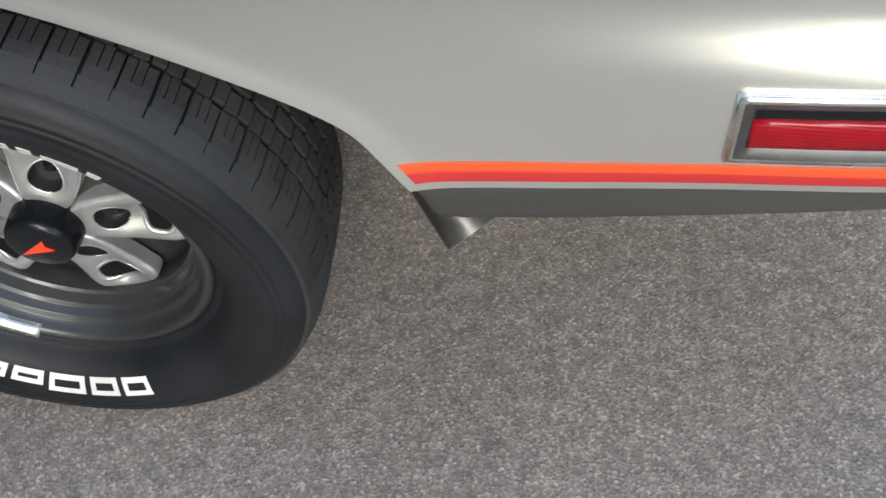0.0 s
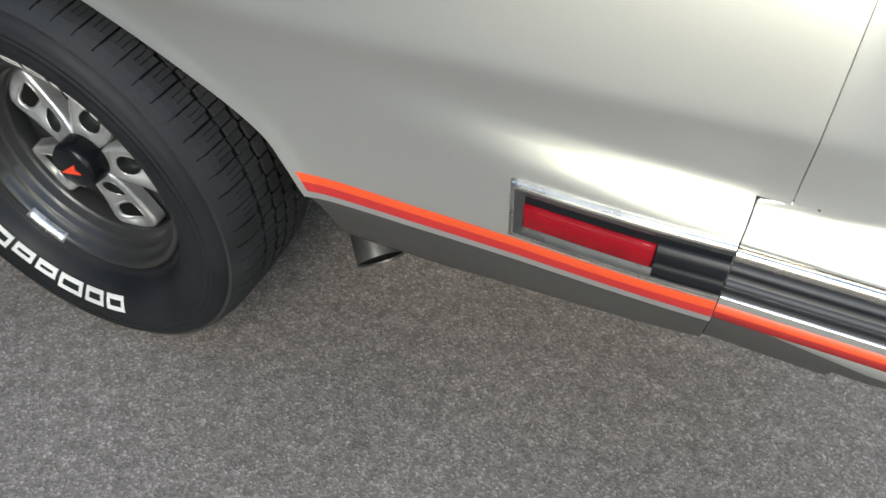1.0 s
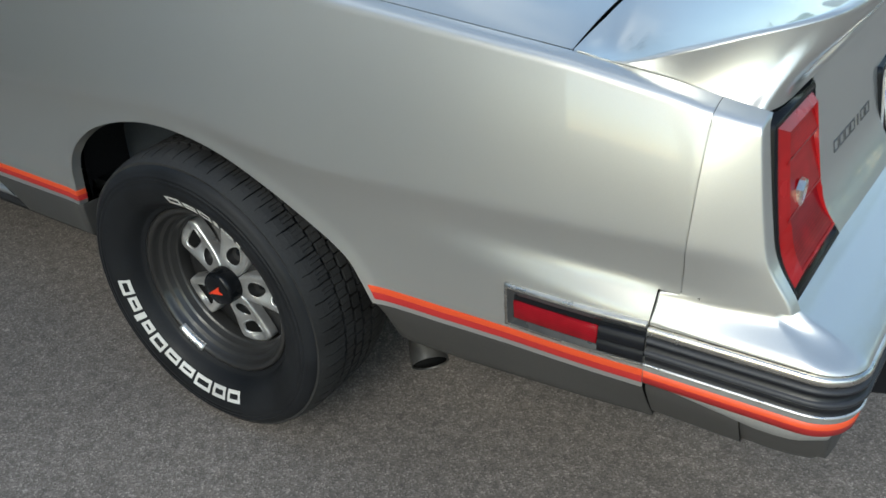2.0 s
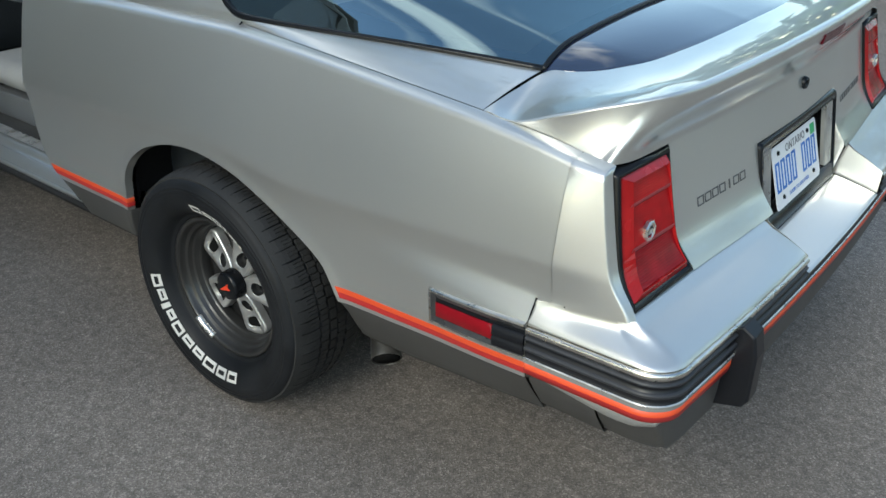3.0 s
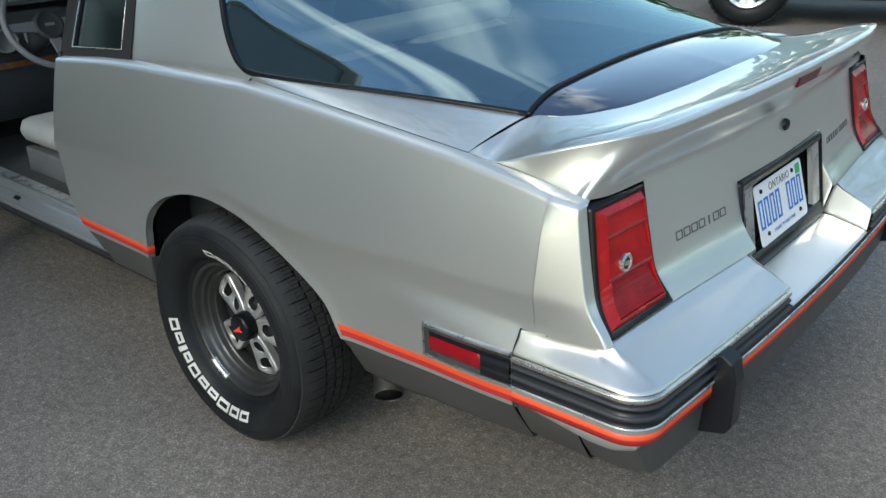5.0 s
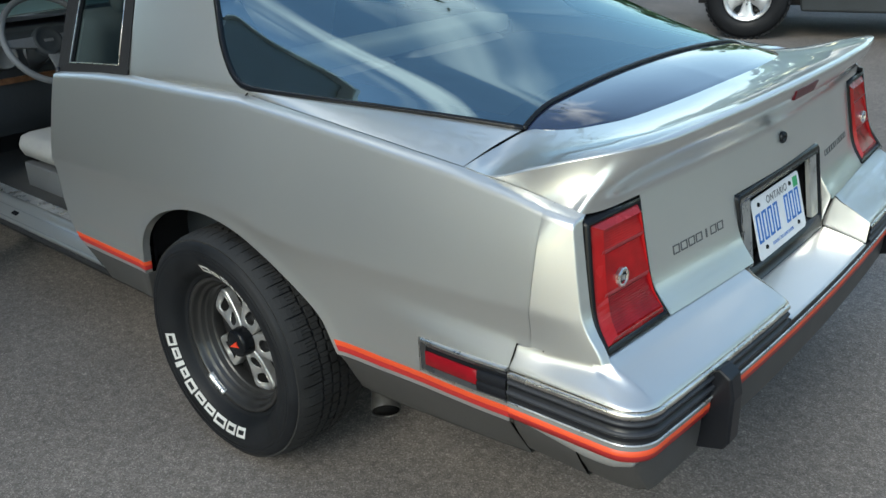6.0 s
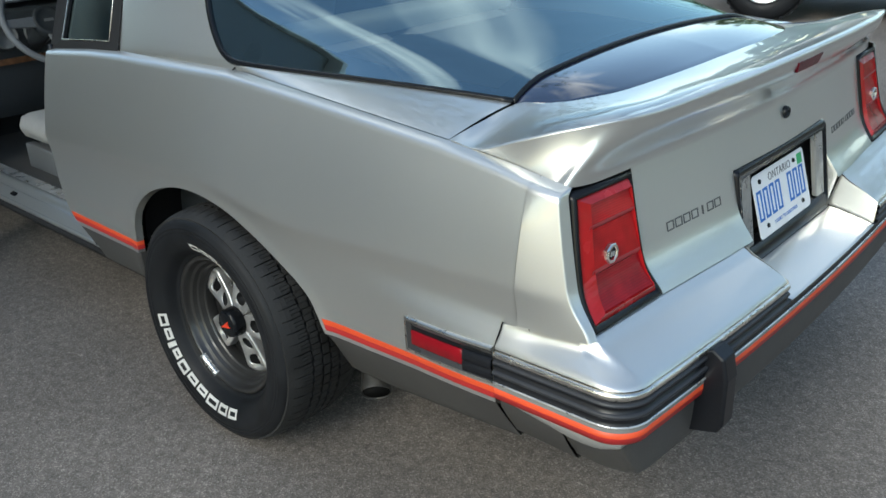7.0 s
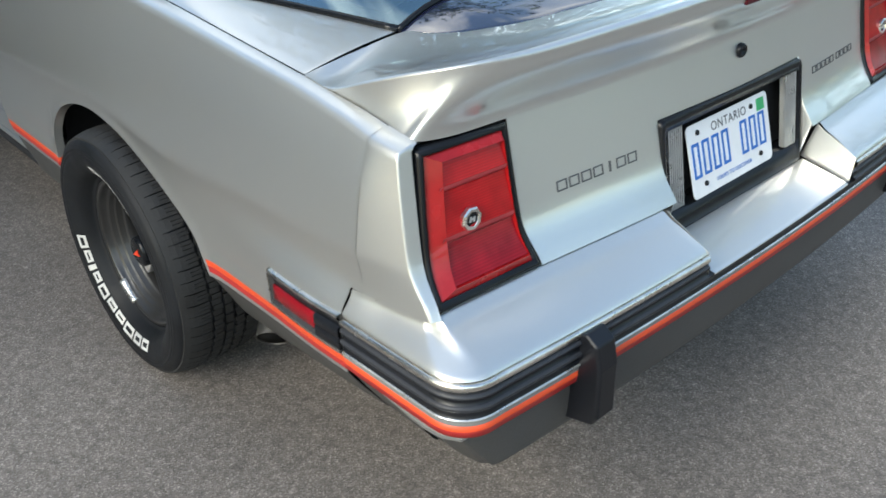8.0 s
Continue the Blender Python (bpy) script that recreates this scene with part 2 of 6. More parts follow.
# ---- building helpers ----
def part(name, bm, mat, parent=None, label="", smooth=True, solid=0.0, bevel=0.0, category="", kind="", m=None, rim=True):
    """Links a bmesh as one mesh object, under a thing or a part where one is given."""
    me = bpy.data.meshes.new(name)
    bm.to_mesh(me)
    bm.free()
    mats = mat if isinstance(mat, (list, tuple)) else [mat]
    for x in mats:
        me.materials.append(x)
    if smooth:
        me.polygons.foreach_set("use_smooth", [True] * len(me.polygons))
    ob = new(name, me)
    if parent:
        ob.parent = parent
    if m is not None:
        ob.matrix_basis = m
    if solid:
        md = ob.modifiers.new("thickness", "SOLIDIFY")
        md.thickness, md.offset = abs(solid), -1.0 if solid > 0 else 1.0
        md.use_rim = rim
        if smooth and rim:
            md = ob.modifiers.new("normals", "WEIGHTED_NORMAL")
            md.mode, md.weight = "FACE_AREA", 100
    if bevel:
        md = ob.modifiers.new("edge", "BEVEL")
        md.width, md.segments, md.limit_method, md.angle_limit = bevel, 2, "ANGLE", radians(35)
    return tagged(ob, label, category, kind=kind)


def empty(name, label, category, group=""):
    return tagged(new(name), label, category, group)


def box(bm, x0, x1, y0, y1, z0, z1, mat=0):
    vs = [bm.verts.new((x, y, z)) for x in (x0, x1) for y in (y0, y1) for z in (z0, z1)]
    for f in ((0, 1, 3, 2), (4, 6, 7, 5), (0, 4, 5, 1), (2, 3, 7, 6), (0, 2, 6, 4), (1, 5, 7, 3)):
        bm.faces.new([vs[i] for i in f]).material_index = mat


def outline(bm, x0, x1, y, hy, z, hz, t):
    """A flat rectangle drawn as an outline of width t, facing +x."""
    for a in (-1, 1):
        box(bm, x0, x1, y + a * (hy - t / 2) - t / 2, y + a * (hy - t / 2) + t / 2, z - hz, z + hz)
        box(bm, x0, x1, y - hy + t, y + hy - t, z + a * (hz - t / 2) - t / 2, z + a * (hz - t / 2) + t / 2)


def hexa(bm, pts, mat=0):
    """A solid from eight corners: four of one face in a ring, then four of the other."""
    vs = [bm.verts.new(p) for p in pts]
    for f in ((3, 2, 1, 0), (4, 5, 6, 7), (0, 1, 5, 4), (1, 2, 6, 5), (2, 3, 7, 6), (3, 0, 4, 7)):
        bm.faces.new([vs[i] for i in f]).material_index = mat


def grid(bm, rows, flip=False, closed=False, mats=None):
    vs = [[bm.verts.new(p) for p in r] for r in rows]
    for i in range(len(vs) - 1):
        k = len(vs[i])
        for j in range(k if closed else k - 1):
            q = (vs[i][j], vs[i][(j + 1) % k], vs[i + 1][(j + 1) % k], vs[i + 1][j])
            f = bm.faces.new(q[::-1] if flip else q)
            if mats:
                f.material_index = mats[i]
    return vs


def interp(t, pts):
    """Smooth curve through points with even parameters, t from 0 to 1."""
    n = len(pts) - 1
    u = min(max(t, 0.0), 1.0) * n
    i = min(int(u), n - 1)
    f = u - i
    p = [Vector(pts[min(max(k, 0), n)]) for k in (i - 1, i, i + 1, i + 2)]
    if i == 0:
        p[0] = 2 * p[1] - p[2]
    if i == n - 1:
        p[3] = 2 * p[2] - p[1]
    return 0.5 * (2 * p[1] + (p[2] - p[0]) * f + (2 * p[0] - 5 * p[1] + 4 * p[2] - p[3]) * f * f + (3 * p[1] - p[0] - 3 * p[2] + p[3]) * f ** 3)


def table(x, pts):
    """Piecewise linear y over x."""
    return float(np.interp(x, [p[0] for p in pts], [p[1] for p in pts]))


def smooth(a, b, x):
    t = min(max((x - a) / (b - a), 0.0), 1.0)
    return t * t * (3 - 2 * t)


def mirror_y(bm):
    for v in bm.verts:
        v.co.y = 2 * YC - v.co.y
    bmesh.ops.reverse_faces(bm, faces=bm.faces[:])


def revolve(bm, profile, n=96, mat=None):
    """Profile of (radius, y) turned about the y axis."""
    rows = []
    for r, y in profile:
        rows.append([(r * math.cos(2 * math.pi * k / n), y, r * math.sin(2 * math.pi * k / n)) for k in range(n)])
    return grid(bm, rows, closed=True, mats=mat)


def tube(bm, pts, radius, n=12, ends=True):
    pts = [Vector(p) for p in pts]
    rows = []
    side = None
    for i, p in enumerate(pts):
        d = (pts[min(i + 1, len(pts) - 1)] - pts[max(i - 1, 0)]).normalized()
        if side is None:
            side = d.orthogonal().normalized()
        side = (side - d * side.dot(d)).normalized()
        up = d.cross(side)
        r = radius[i] if isinstance(radius, (list, tuple)) else radius
        rows.append([p + r * (side * math.cos(2 * math.pi * k / n) + up * math.sin(2 * math.pi * k / n)) for k in range(n)])
    vs = grid(bm, rows, closed=True, flip=True)
    if ends:
        bm.faces.new(vs[0])
        bm.faces.new(vs[-1][::-1])


# ---- ground ----
bm = bmesh.new()
rings = [0, 2, 4, 8, 16, 40, 120, 500, 2500]
rows = [[(r * math.cos(2 * math.pi * k / 48), r * math.sin(2 * math.pi * k / 48), 0.0) for k in range(48)] for r in rings[1:]]
vs = grid(bm, rows, closed=True)
bm.faces.new(vs[0])
bmesh.ops.recalc_face_normals(bm, faces=bm.faces[:])
part("ground", bm, ASPHALT, None, "weathered grey-brown asphalt driveway with fine stone grain", smooth=False, category="ground", kind="structure")

# ---- unseen house added beside the driveway for shade and dark reflections ----
WALL = material("grey_siding", (0.17, 0.19, 0.22), 0.7, grain=0.06, grain_scale=40, stain=0.12, stain_scale=1.5)
WHITE_PAINT = material("white_paint", (0.78, 0.78, 0.76), 0.5, stain=0.08, stain_scale=2.0)
ROOFING = material("roof_shingle", (0.07, 0.068, 0.065), 0.9, grain=0.25, grain_scale=30, stain=0.2, stain_scale=1.0)
unseen_house = empty("unseen_house", "unseen grey-sided house with white fascia and shingle roof, added for shade and reflections", "building")
GX0, GX1, GY0, GY1 = -12.0, -2.1, -7.2, -3.0
GH = 7.4
bm = bmesh.new()
box(bm, GX0, GX1, GY0, GY1, 0.0, GH)
part("wall", bm, WALL, unseen_house, smooth=False)
bm = bmesh.new()
ym = (GY0 + GY1) / 2
for y_eave in (GY0 - 0.3, GY1 + 0.3):
    hexa(bm, [(GX0 - 0.3, y_eave, GH - 0.08), (GX1 + 0.3, y_eave, GH - 0.08), (GX1 + 0.3, ym, GH + 2.0), (GX0 - 0.3, ym, GH + 2.0), (GX0 - 0.3, y_eave, GH + 0.08), (GX1 + 0.3, y_eave, GH + 0.08), (GX1 + 0.3, ym, GH + 2.18), (GX0 - 0.3, ym, GH + 2.18)])
bmesh.ops.recalc_face_normals(bm, faces=bm.faces[:])
part("roof", bm, ROOFING, unseen_house, smooth=False)
# white boards added so that the rear window mirrors pale streaks
for y_eave in (GY0 - 0.32, GY1 + 0.30):
    bm = bmesh.new()
    box(bm, GX0 - 0.3, GX1 + 0.3, y_eave, y_eave + 0.02, GH - 0.16, GH + 0.07)
    part("fascia", bm, WHITE_PAINT, unseen_house, "white fascia board", smooth=False)
bm = bmesh.new()
box(bm, GX0 - 0.3, GX1 + 0.3, GY1, GY1 + 0.3, GH - 0.19, GH - 0.17)
part("soffit", bm, WHITE_PAINT, unseen_house, smooth=False)
for x in (GX0, GX1):
    bm = bmesh.new()
    bm.faces.new([bm.verts.new((x, y, z)) for y, z in ((GY0, GH - 0.02), (GY1, GH - 0.02), (ym, GH + 1.96))])
    part("gable", bm, WALL, unseen_house, smooth=False, solid=0.1)

# ---- the car: x towards its tail, y from its left side to its right ----
YC = 0.877        # centre line
HUB_Z = 0.34
car = empty("coupe_car", "silver two-door coupe with orange-red stripe and black trim", "car")

ARCH = [(-0.404, 0.453), (-0.4035, 0.48), (-0.398, 0.55), (-0.375, 0.60), (-0.33, 0.643), (-0.27, 0.678), (-0.18, 0.709), (-0.09, 0.724), (0.0, 0.721), (0.1, 0.70), (0.205, 0.657), (0.306, 0.607), (0.362, 0.576), (0.398, 0.549), (0.421, 0.517), (0.436, 0.494), (0.449, 0.474)]
SEAM = [(-0.95, 1.000), (-0.86, 1.006), (-0.62, 1.027), (-0.443, 1.036), (0.082, 1.044), (0.4, 1.021), (0.789, 0.992), (0.95, 0.973), (1.069, 0.952), (1.2, 0.93)]
SEAM_Y = [(-0.95, 0.066), (-0.443, 0.072), (0.082, 0.082), (0.789, 0.064), (1.069, 0.068)]
OPEN_X = [(0.30, -0.60), (0.40, -0.69), (0.471, -0.80), (0.53, -0.85), (0.596, -0.872), (0.713, -0.876), (0.913, -0.862), (1.03, -0.86)]
STRIPE_TOP = [(-0.9, 0.494), (-0.41, 0.490), (0.42, 0.510), (0.60, 0.521), (0.75, 0.5350), (0.985, 0.5508), (1.2, 0.5535)]


BODY_LINE = [(-0.9, 0.735), (-0.45, 0.747), (-0.25, 0.758), (-0.05, 0.765), (0.08, 0.757), (0.2, 0.738), (0.32, 0.727), (0.45, 0.729), (0.66, 0.744), (0.84, 0.751), (1.0, 0.762)]


def side_y(x, z):
    """The left flank."""
    zc = table(x, SEAM) - 0.009
    zk = table(x, BODY_LINE)
    t = (z - zk) / (zc - zk)
    bend = math.hypot(z - zk, 0.006)
    up, down = (bend + z - zk) / 2 - 0.003, (bend - z + zk) / 2 - 0.003
    y = -0.0125 + 0.15 * up + (0.015 * t ** 3 if t > 0 else 0.0) + 0.014 * (1 - math.exp(-down / 0.045)) - 0.010 * min(1.0, down / 0.24) ** 2
    # towards the tail the foot of the flank swells out to meet the bumper
    swell = smooth(0.47, 0.95, x) * smooth(0.697, 0.632, z)
    y += (table(z, [(0.46, -0.020), (0.53, -0.031), (0.56, -0.0325), (0.64, -0.0325), (0.70, -0.0325)]) - y) * swell
    lip = 0.0
    if -0.5 < x < 0.56:
        d = min(math.hypot(x - a, (z - b)) for a, b in ARCH_FINE)
        lip = 0.004 * math.exp(-(d / 0.02) ** 2)
    return y - lip


ARCH_FINE = [tuple(interp(k / 60, [(a, b, 0) for a, b in ARCH]))[:2] for k in range(61)]


def arch_z(x):
    return table(x, ARCH_FINE)


def shoulder(x):
    """Rows above the crease, up to the seam on top."""
    zs, ys = table(x, SEAM), table(x, SEAM_Y)
    zc = zs - 0.009
    y0 = side_y(x, zc)
    return [(x, y0 + (ys - y0) * k, zc + (zs - zc) * math.sin(k * math.pi / 2)) for k in (0.3, 0.65, 1.0)]


def flank_rows(zb, zt, tail=False):
    if tail:
        low_ = list(np.linspace(zb, 0.684, 13)) + list(np.linspace(0.684, 0.735, 5))[1:]
    else:
        low_ = list(np.linspace(zb, 0.735, 17))
    return low_ + list(np.linspace(0.735, zt, 28))[1:]


def flank():
    bm = bmesh.new()
    rows = []
    std = flank_rows(0.453, 1.02)
    for u in np.linspace(0, 1, 16):                     # from the door opening to the arch
        r = []
        for k, z in enumerate(std):
            x = table(z, OPEN_X) * (1 - u) + ARCH_FINE[0][0] * u
            z = flank_rows(0.453, table(x, SEAM) - 0.009)[k]
            r.append((x, side_y(x, z), z))
        rows.append(r + shoulder(r[-1][0]))
    cols = [a for a, b in ARCH_FINE[1:] if a > -0.4005] + list(np.linspace(0.452, 0.9795, 30)) + [0.985, 0.992, 1.0, 1.0125]
    for x in cols:
        zb = arch_z(x) if x <= ARCH_FINE[-1][0] else table(x, STRIPE_TOP) - 0.037
        zt = table(x, SEAM) - 0.009
        r = [(x, side_y(x, z), z) for z in flank_rows(zb, zt, x > 0.46)]
        rows.append(r + shoulder(x))
    grid(bm, rows)
    gone = [f for f in bm.faces if f.calc_center_median().x > 0.9795 and f.calc_center_median().z < 0.684]
    bmesh.ops.delete(bm, geom=gone, context="FACES")
    bmesh.ops.remove_doubles(bm, verts=bm.verts[:], dist=0.00008)
    # folded edge round the wheel opening
    edge = [(a, side_y(a, b), b) for a, b in ARCH_FINE if a > -0.4005 or b < 0.4531]
    back = [(a * 0.99, y + 0.02, b - 0.004 if -0.38 < a < 0.42 else b) for a, y, b in edge]
    grid(bm, [edge, back], flip=True)
    return bm


def end_cap():
    """The corner piece between the flank's upright joint and the tail lamp."""
    bm = bmesh.new()
    rows = []
    for v in np.linspace(0, 1, 26):
        z0, z1 = 0.6855, table(1.0145, SEAM) - 0.009
        z = z0 + (z1 - z0) * v
        xr = tail_x(0.06, z)
        zr = 0.693 + (0.943 - 0.693) * v
        yl = 0.026 + 0.03 * v
        r = []
        for u in [k / 8 * 0.91 for k in range(8)] + list(np.linspace(0.91, 1, 13)):
            x = 1.0135 + (xr - 1.0135) * u
            zz = z + (zr - z) * u
            bend = smooth(0.945, 1.012, u) / smooth(0.945, 1.012, 1.0)
            r.append((x, side_y(1.0145, zz) * (1 - u * 0.5) + (yl - side_y(1.0145, zz) * 0.5) * (0.46 * u ** 1.25 + 0.54 * bend), zz))
        rows.append(r)
    top = []
    for k in (0.35, 0.7, 1.0):
        top.append([(p[0], p[1] + (0.069 - p[1]) * k, p[2] + 0.009 * math.sin(k * math.pi / 2)) for p in rows[-1]])
    grid(bm, rows + top, flip=True)
    return bm


# tail: a bowed panel that kicks out at its foot
TAIL_FOOT = [(0.60, 0.12), (0.70, 0.086), (0.735, 0.056), (0.765, 0.040), (0.85, 0.02), (0.945, 0.0), (1.1, -0.02)]
TAIL_TOP = [(0.0, 1.078), (0.07, 1.08), (0.15, 1.083), (0.27, 1.094), (0.55, 1.119), (YC, 1.131)]


def eased(pts, reach, lo, hi):
    """A table with its corners rounded off."""
    xs = np.linspace(lo, hi, 160)
    return [(x, sum(table(x + reach * k / 6, pts) * (7 - abs(k)) for k in range(-6, 7)) / 49) for x in xs]


FOOT_EASED = eased(TAIL_FOOT, 0.028, 0.62, 1.06)
TOP_EASED = eased(TAIL_TOP + [(2 * YC - 0.55, 1.119)], 0.12, 0.0, YC)


def tail_x(y, z):
    y = min(y, 2 * YC - y)
    return table(y, TOP_EASED) + table(z, FOOT_EASED)


for k, flipped in enumerate((False, True)):
    for make, name in ((flank, "quarter_panel"), (end_cap, "corner_panel")):
        bm = make()
        if flipped:
            mirror_y(bm)
        part(name, bm, SILVER, car, solid=0.002, rim=False)
    # backing behind the upright joint and round the bumper cover
    bm = bmesh.new()
    rows = [[(x, side_y(x, z) + 0.0024, z) for z in np.linspace(0.688, 0.935, 26)] for x in (1.006, 1.0135, 1.018)]
    grid(bm, rows)
    if flipped:
        mirror_y(bm)
    part("panel_joint", bm, SILVER, car)
    bm = bmesh.new()
    grid(bm, [[(x, side_y(x, z) + 0.0045, z) for z in np.linspace(0.640, 0.678, 8)] for x in (0.974, 0.980, 0.9865)])
    if flipped:
        mirror_y(bm)
    part("panel_joint", bm, BLACK_TRIM, car)
    bm = bmesh.new()
    grid(bm, [[(x, side_y(min(x, 1.0125), min(z, 0.686)) + 0.0035 + 0.4 * max(0.0, 0.684 - z) + 0.1 * max(0.0, x - 1.02), z) for z in np.linspace(0.6805, 0.690, 5)] for x in np.linspace(0.9785, 1.04, 9)])
    if flipped:
        mirror_y(bm)
    part("panel_joint", bm, BLACK_TRIM, car)
    # wheel house
    bm = bmesh.new()
    rows = []
    for a, b in ARCH_FINE:
        rows.append([(a * 0.985, -0.01 + 0.03, b), (a * 1.06, 0.05, b + 0.03), (a * 1.06, 0.34, b + 0.03)])
    grid(bm, rows)
    fan = [bm.verts.new((a * 1.06, 0.34, b + 0.03)) for a, b in ARCH_FINE]
    bm.faces.new(fan)
    if flipped:
        mirror_y(bm)
    part("wheel_house", bm, BLACK_MATTE, car)


ARCH_FRONT = sorted((b, a) for a, b in ARCH_FINE if a < -0.33)
for flipped in (False, True):
    for a, b in ((None, -0.4045), (0.43, 0.9792)):
        for name, lo, hi, mat in (("red_stripe", -0.026, -0.0125, RED_TAPE), ("orange_stripe", -0.0125, 0.0, ORANGE)):
            bm = bmesh.new()
            rows = []
            for q in (0, 0.33, 0.66, 1.0):
                r = []
                for k in range(41):
                    z0 = 0.49 + lo + (hi - lo) * q
                    x0 = table(z0, OPEN_X) + 0.002 if a is None else 0.4255 + (0.51 - z0) * 0.64
                    x = x0 + (b - x0) * k / 40
                    z = table(x, STRIPE_TOP) + lo + (hi - lo) * q
                    r.append((x, side_y(x, z) - 0.0022, z))
                rows.append(r)
            grid(bm, rows, flip=True)
            if flipped:
                mirror_y(bm)
            part(name, bm, mat, car, solid=0.001)
            if a is None:
                # the tape folds round the edge of the wheel opening
                bm = bmesh.new()
                rows = []
                for q in (0, 0.33, 0.66, 1.0):
                    z = 0.490 + lo + (hi - lo) * q
                    xf = table(z, ARCH_FRONT)
                    y = side_y(xf, z)
                    rows.append([(-0.4047, side_y(-0.4047, z) - 0.0022, z), (xf - 0.001, y - 0.0024, z), (xf + 0.0022, y + 0.0005, z), (xf * 0.99 + 0.0024, y + 0.0195, z)])
                grid(bm, rows, flip=True)
                if flipped:
                    mirror_y(bm)
                part(name, bm, mat, car, solid=0.001)
    # lower skirt behind the wheel and ahead of it
    bm = bmesh.new()
    rows = []
    for x in [0.449, 0.453, 0.458, 0.464, 0.472] + list(np.linspace(0.484, 0.979, 32)):
        zt = table(x, STRIPE_TOP) - 0.037
        yt = side_y(x, zt) + 0.001
        zb = table(x, [(0.449, 0.452), (0.453, 0.422), (0.458, 0.397), (0.464, 0.376), (0.472, 0.366), (0.50, 0.362), (0.62, 0.362), (0.98, 0.388)])
        inset = table(x, [(0.45, 0.050), (0.98, 0.082)])
        rows.append([(x, yt + inset * q ** 1.06, zt + (zb - zt) * q) for q in np.linspace(0, 1, 9)] + [(x, yt + inset + 0.012, zb - 0.002), (x, yt + 0.14, zb + 0.01)])
    grid(bm, rows, flip=True)
    if flipped:
        mirror_y(bm)
    part("lower_skirt", bm, CHARCOAL, car, "dark charcoal lower skirt", solid=0.002)
    bm = bmesh.new()
    rows = []
    for q in np.linspace(0, 1, 9):
        z = 0.4535 - 0.090 * q
        x0 = table(z, OPEN_X) + 0.003
        x1 = -0.404 - 0.012 * q
        rows.append([(x0 + (x1 - x0) * k / 16, side_y(x0 + (x1 - x0) * k / 16, 0.454) + 0.001 + 0.012 * q ** 1.4, z) for k in range(17)])
        e = rows[-1][-1]
        rows[-1] += [(e[0] + 0.004, e[1] + 0.006, z), (e[0] + 0.010, e[1] + 0.045, z), (e[0] + 0.012, e[1] + 0.12, z)]
    grid(bm, rows)
    if flipped:
        mirror_y(bm)
    part("lower_skirt", bm, CHARCOAL, car, "dark charcoal lower skirt", solid=0.002)

# ---- bumper ----
SIDE_X = [0.9805, 0.9812, 0.983, 0.986, 0.990, 0.996] + list(np.linspace(1.0049, 1.2, 9))
SIDE_N = len(SIDE_X)


def bumper_path():
    pts = [(x, table(x, [(0.98, -0.0325), (1.2, -0.030)])) for x in SIDE_X]
    cx, cy, r = 1.205, 0.04, 0.0695
    for k in range(1, 16):
        a = math.pi / 2 * k / 16
        pts.append((cx + r * math.sin(a), cy - r * math.cos(a)))
    for y in np.linspace(0.06, YC, 34):
        pts.append((1.2755 + 0.032 * (1 - ((y - YC) / (YC - 0.06)) ** 2), y))
    pts += [(x, 2 * YC - y) for x, y in pts[-2::-1]]
    return pts


BP = bumper_path()
BN = []
for i in range(len(BP)):
    a, b = Vector(BP[max(i - 1, 0)]), Vector(BP[min(i + 1, len(BP) - 1)])
    d = (b - a).normalized()
    BN.append(Vector((d.y, -d.x)))
NOTCH = 0.283     # half width of the notch under the number plate


def bumper_lift(i):
    return table(BP[i][0] if abs(BP[i][1] - YC) > 0.86 else 1.3, [(0.985, -0.0027), (1.2, 0.0)])


def bumper_sweep(profile, keep=lambda i: True, flip=False):
    bm = bmesh.new()
    ids = [i for i in range(len(BP)) if keep(i)]
    runs, run = [], []
    for i in ids:
        if run and i != run[-1] + 1:
            runs.append(run)
            run = []
        run.append(i)
    runs.append(run)
    for run in runs:
        rows = [[(BP[i][0] + BN[i].x * d, BP[i][1] + BN[i].y * d, z + bumper_lift(i)) for d, z in profile] for i in run]
        grid(bm, rows, flip=flip)
    return bm


outside = lambda i: abs(BP[i][1] - YC) >= NOTCH
halves = [lambda i: YC - BP[i][1] >= NOTCH, lambda i: BP[i][1] - YC >= NOTCH]
inside = lambda i: abs(BP[i][1] - YC) <= NOTCH + 0.012
for half in halves:
    bm = bumper_sweep([(-0.008, 0.6345), (0.001, 0.6350), (0.0040, 0.6335), (0.0058, 0.6300), (0.0058, 0.6245), (0.0035, 0.6200), (-0.010, 0.6175)], half)
    part("chrome_moulding", bm, CHROME, car, "chrome moulding along the bumper")
    bm = bumper_sweep([(-0.012, 0.6390), (-0.0040, 0.6385), (-0.0030, 0.6340)], half)
    part("moulding_joint", bm, BLACK_TRIM, car)
    # ribs of the black rubber, greyer to paint the highlight on their faces
    bm = bumper_sweep([(-0.010, 0.6170), (0.002, 0.6160), (0.007, 0.6125), (0.007, 0.6085), (0.002, 0.6075)], half)
    part("rib_highlight", bm, RUBBER_HIGHLIGHT, car)
    bm = bumper_sweep([(0.004, 0.6090), (0.001, 0.6050), (0.001, 0.5975), (0.005, 0.5935)], half)
    part("upper_rub_strip", bm, BLACK_RUBBER, car)
    bm = bumper_sweep([(0.002, 0.5950), (0.008, 0.5930), (0.0095, 0.5890), (0.0075, 0.5845), (0.002, 0.5835)], half)
    part("rib_highlight", bm, RUBBER_HIGHLIGHT, car)
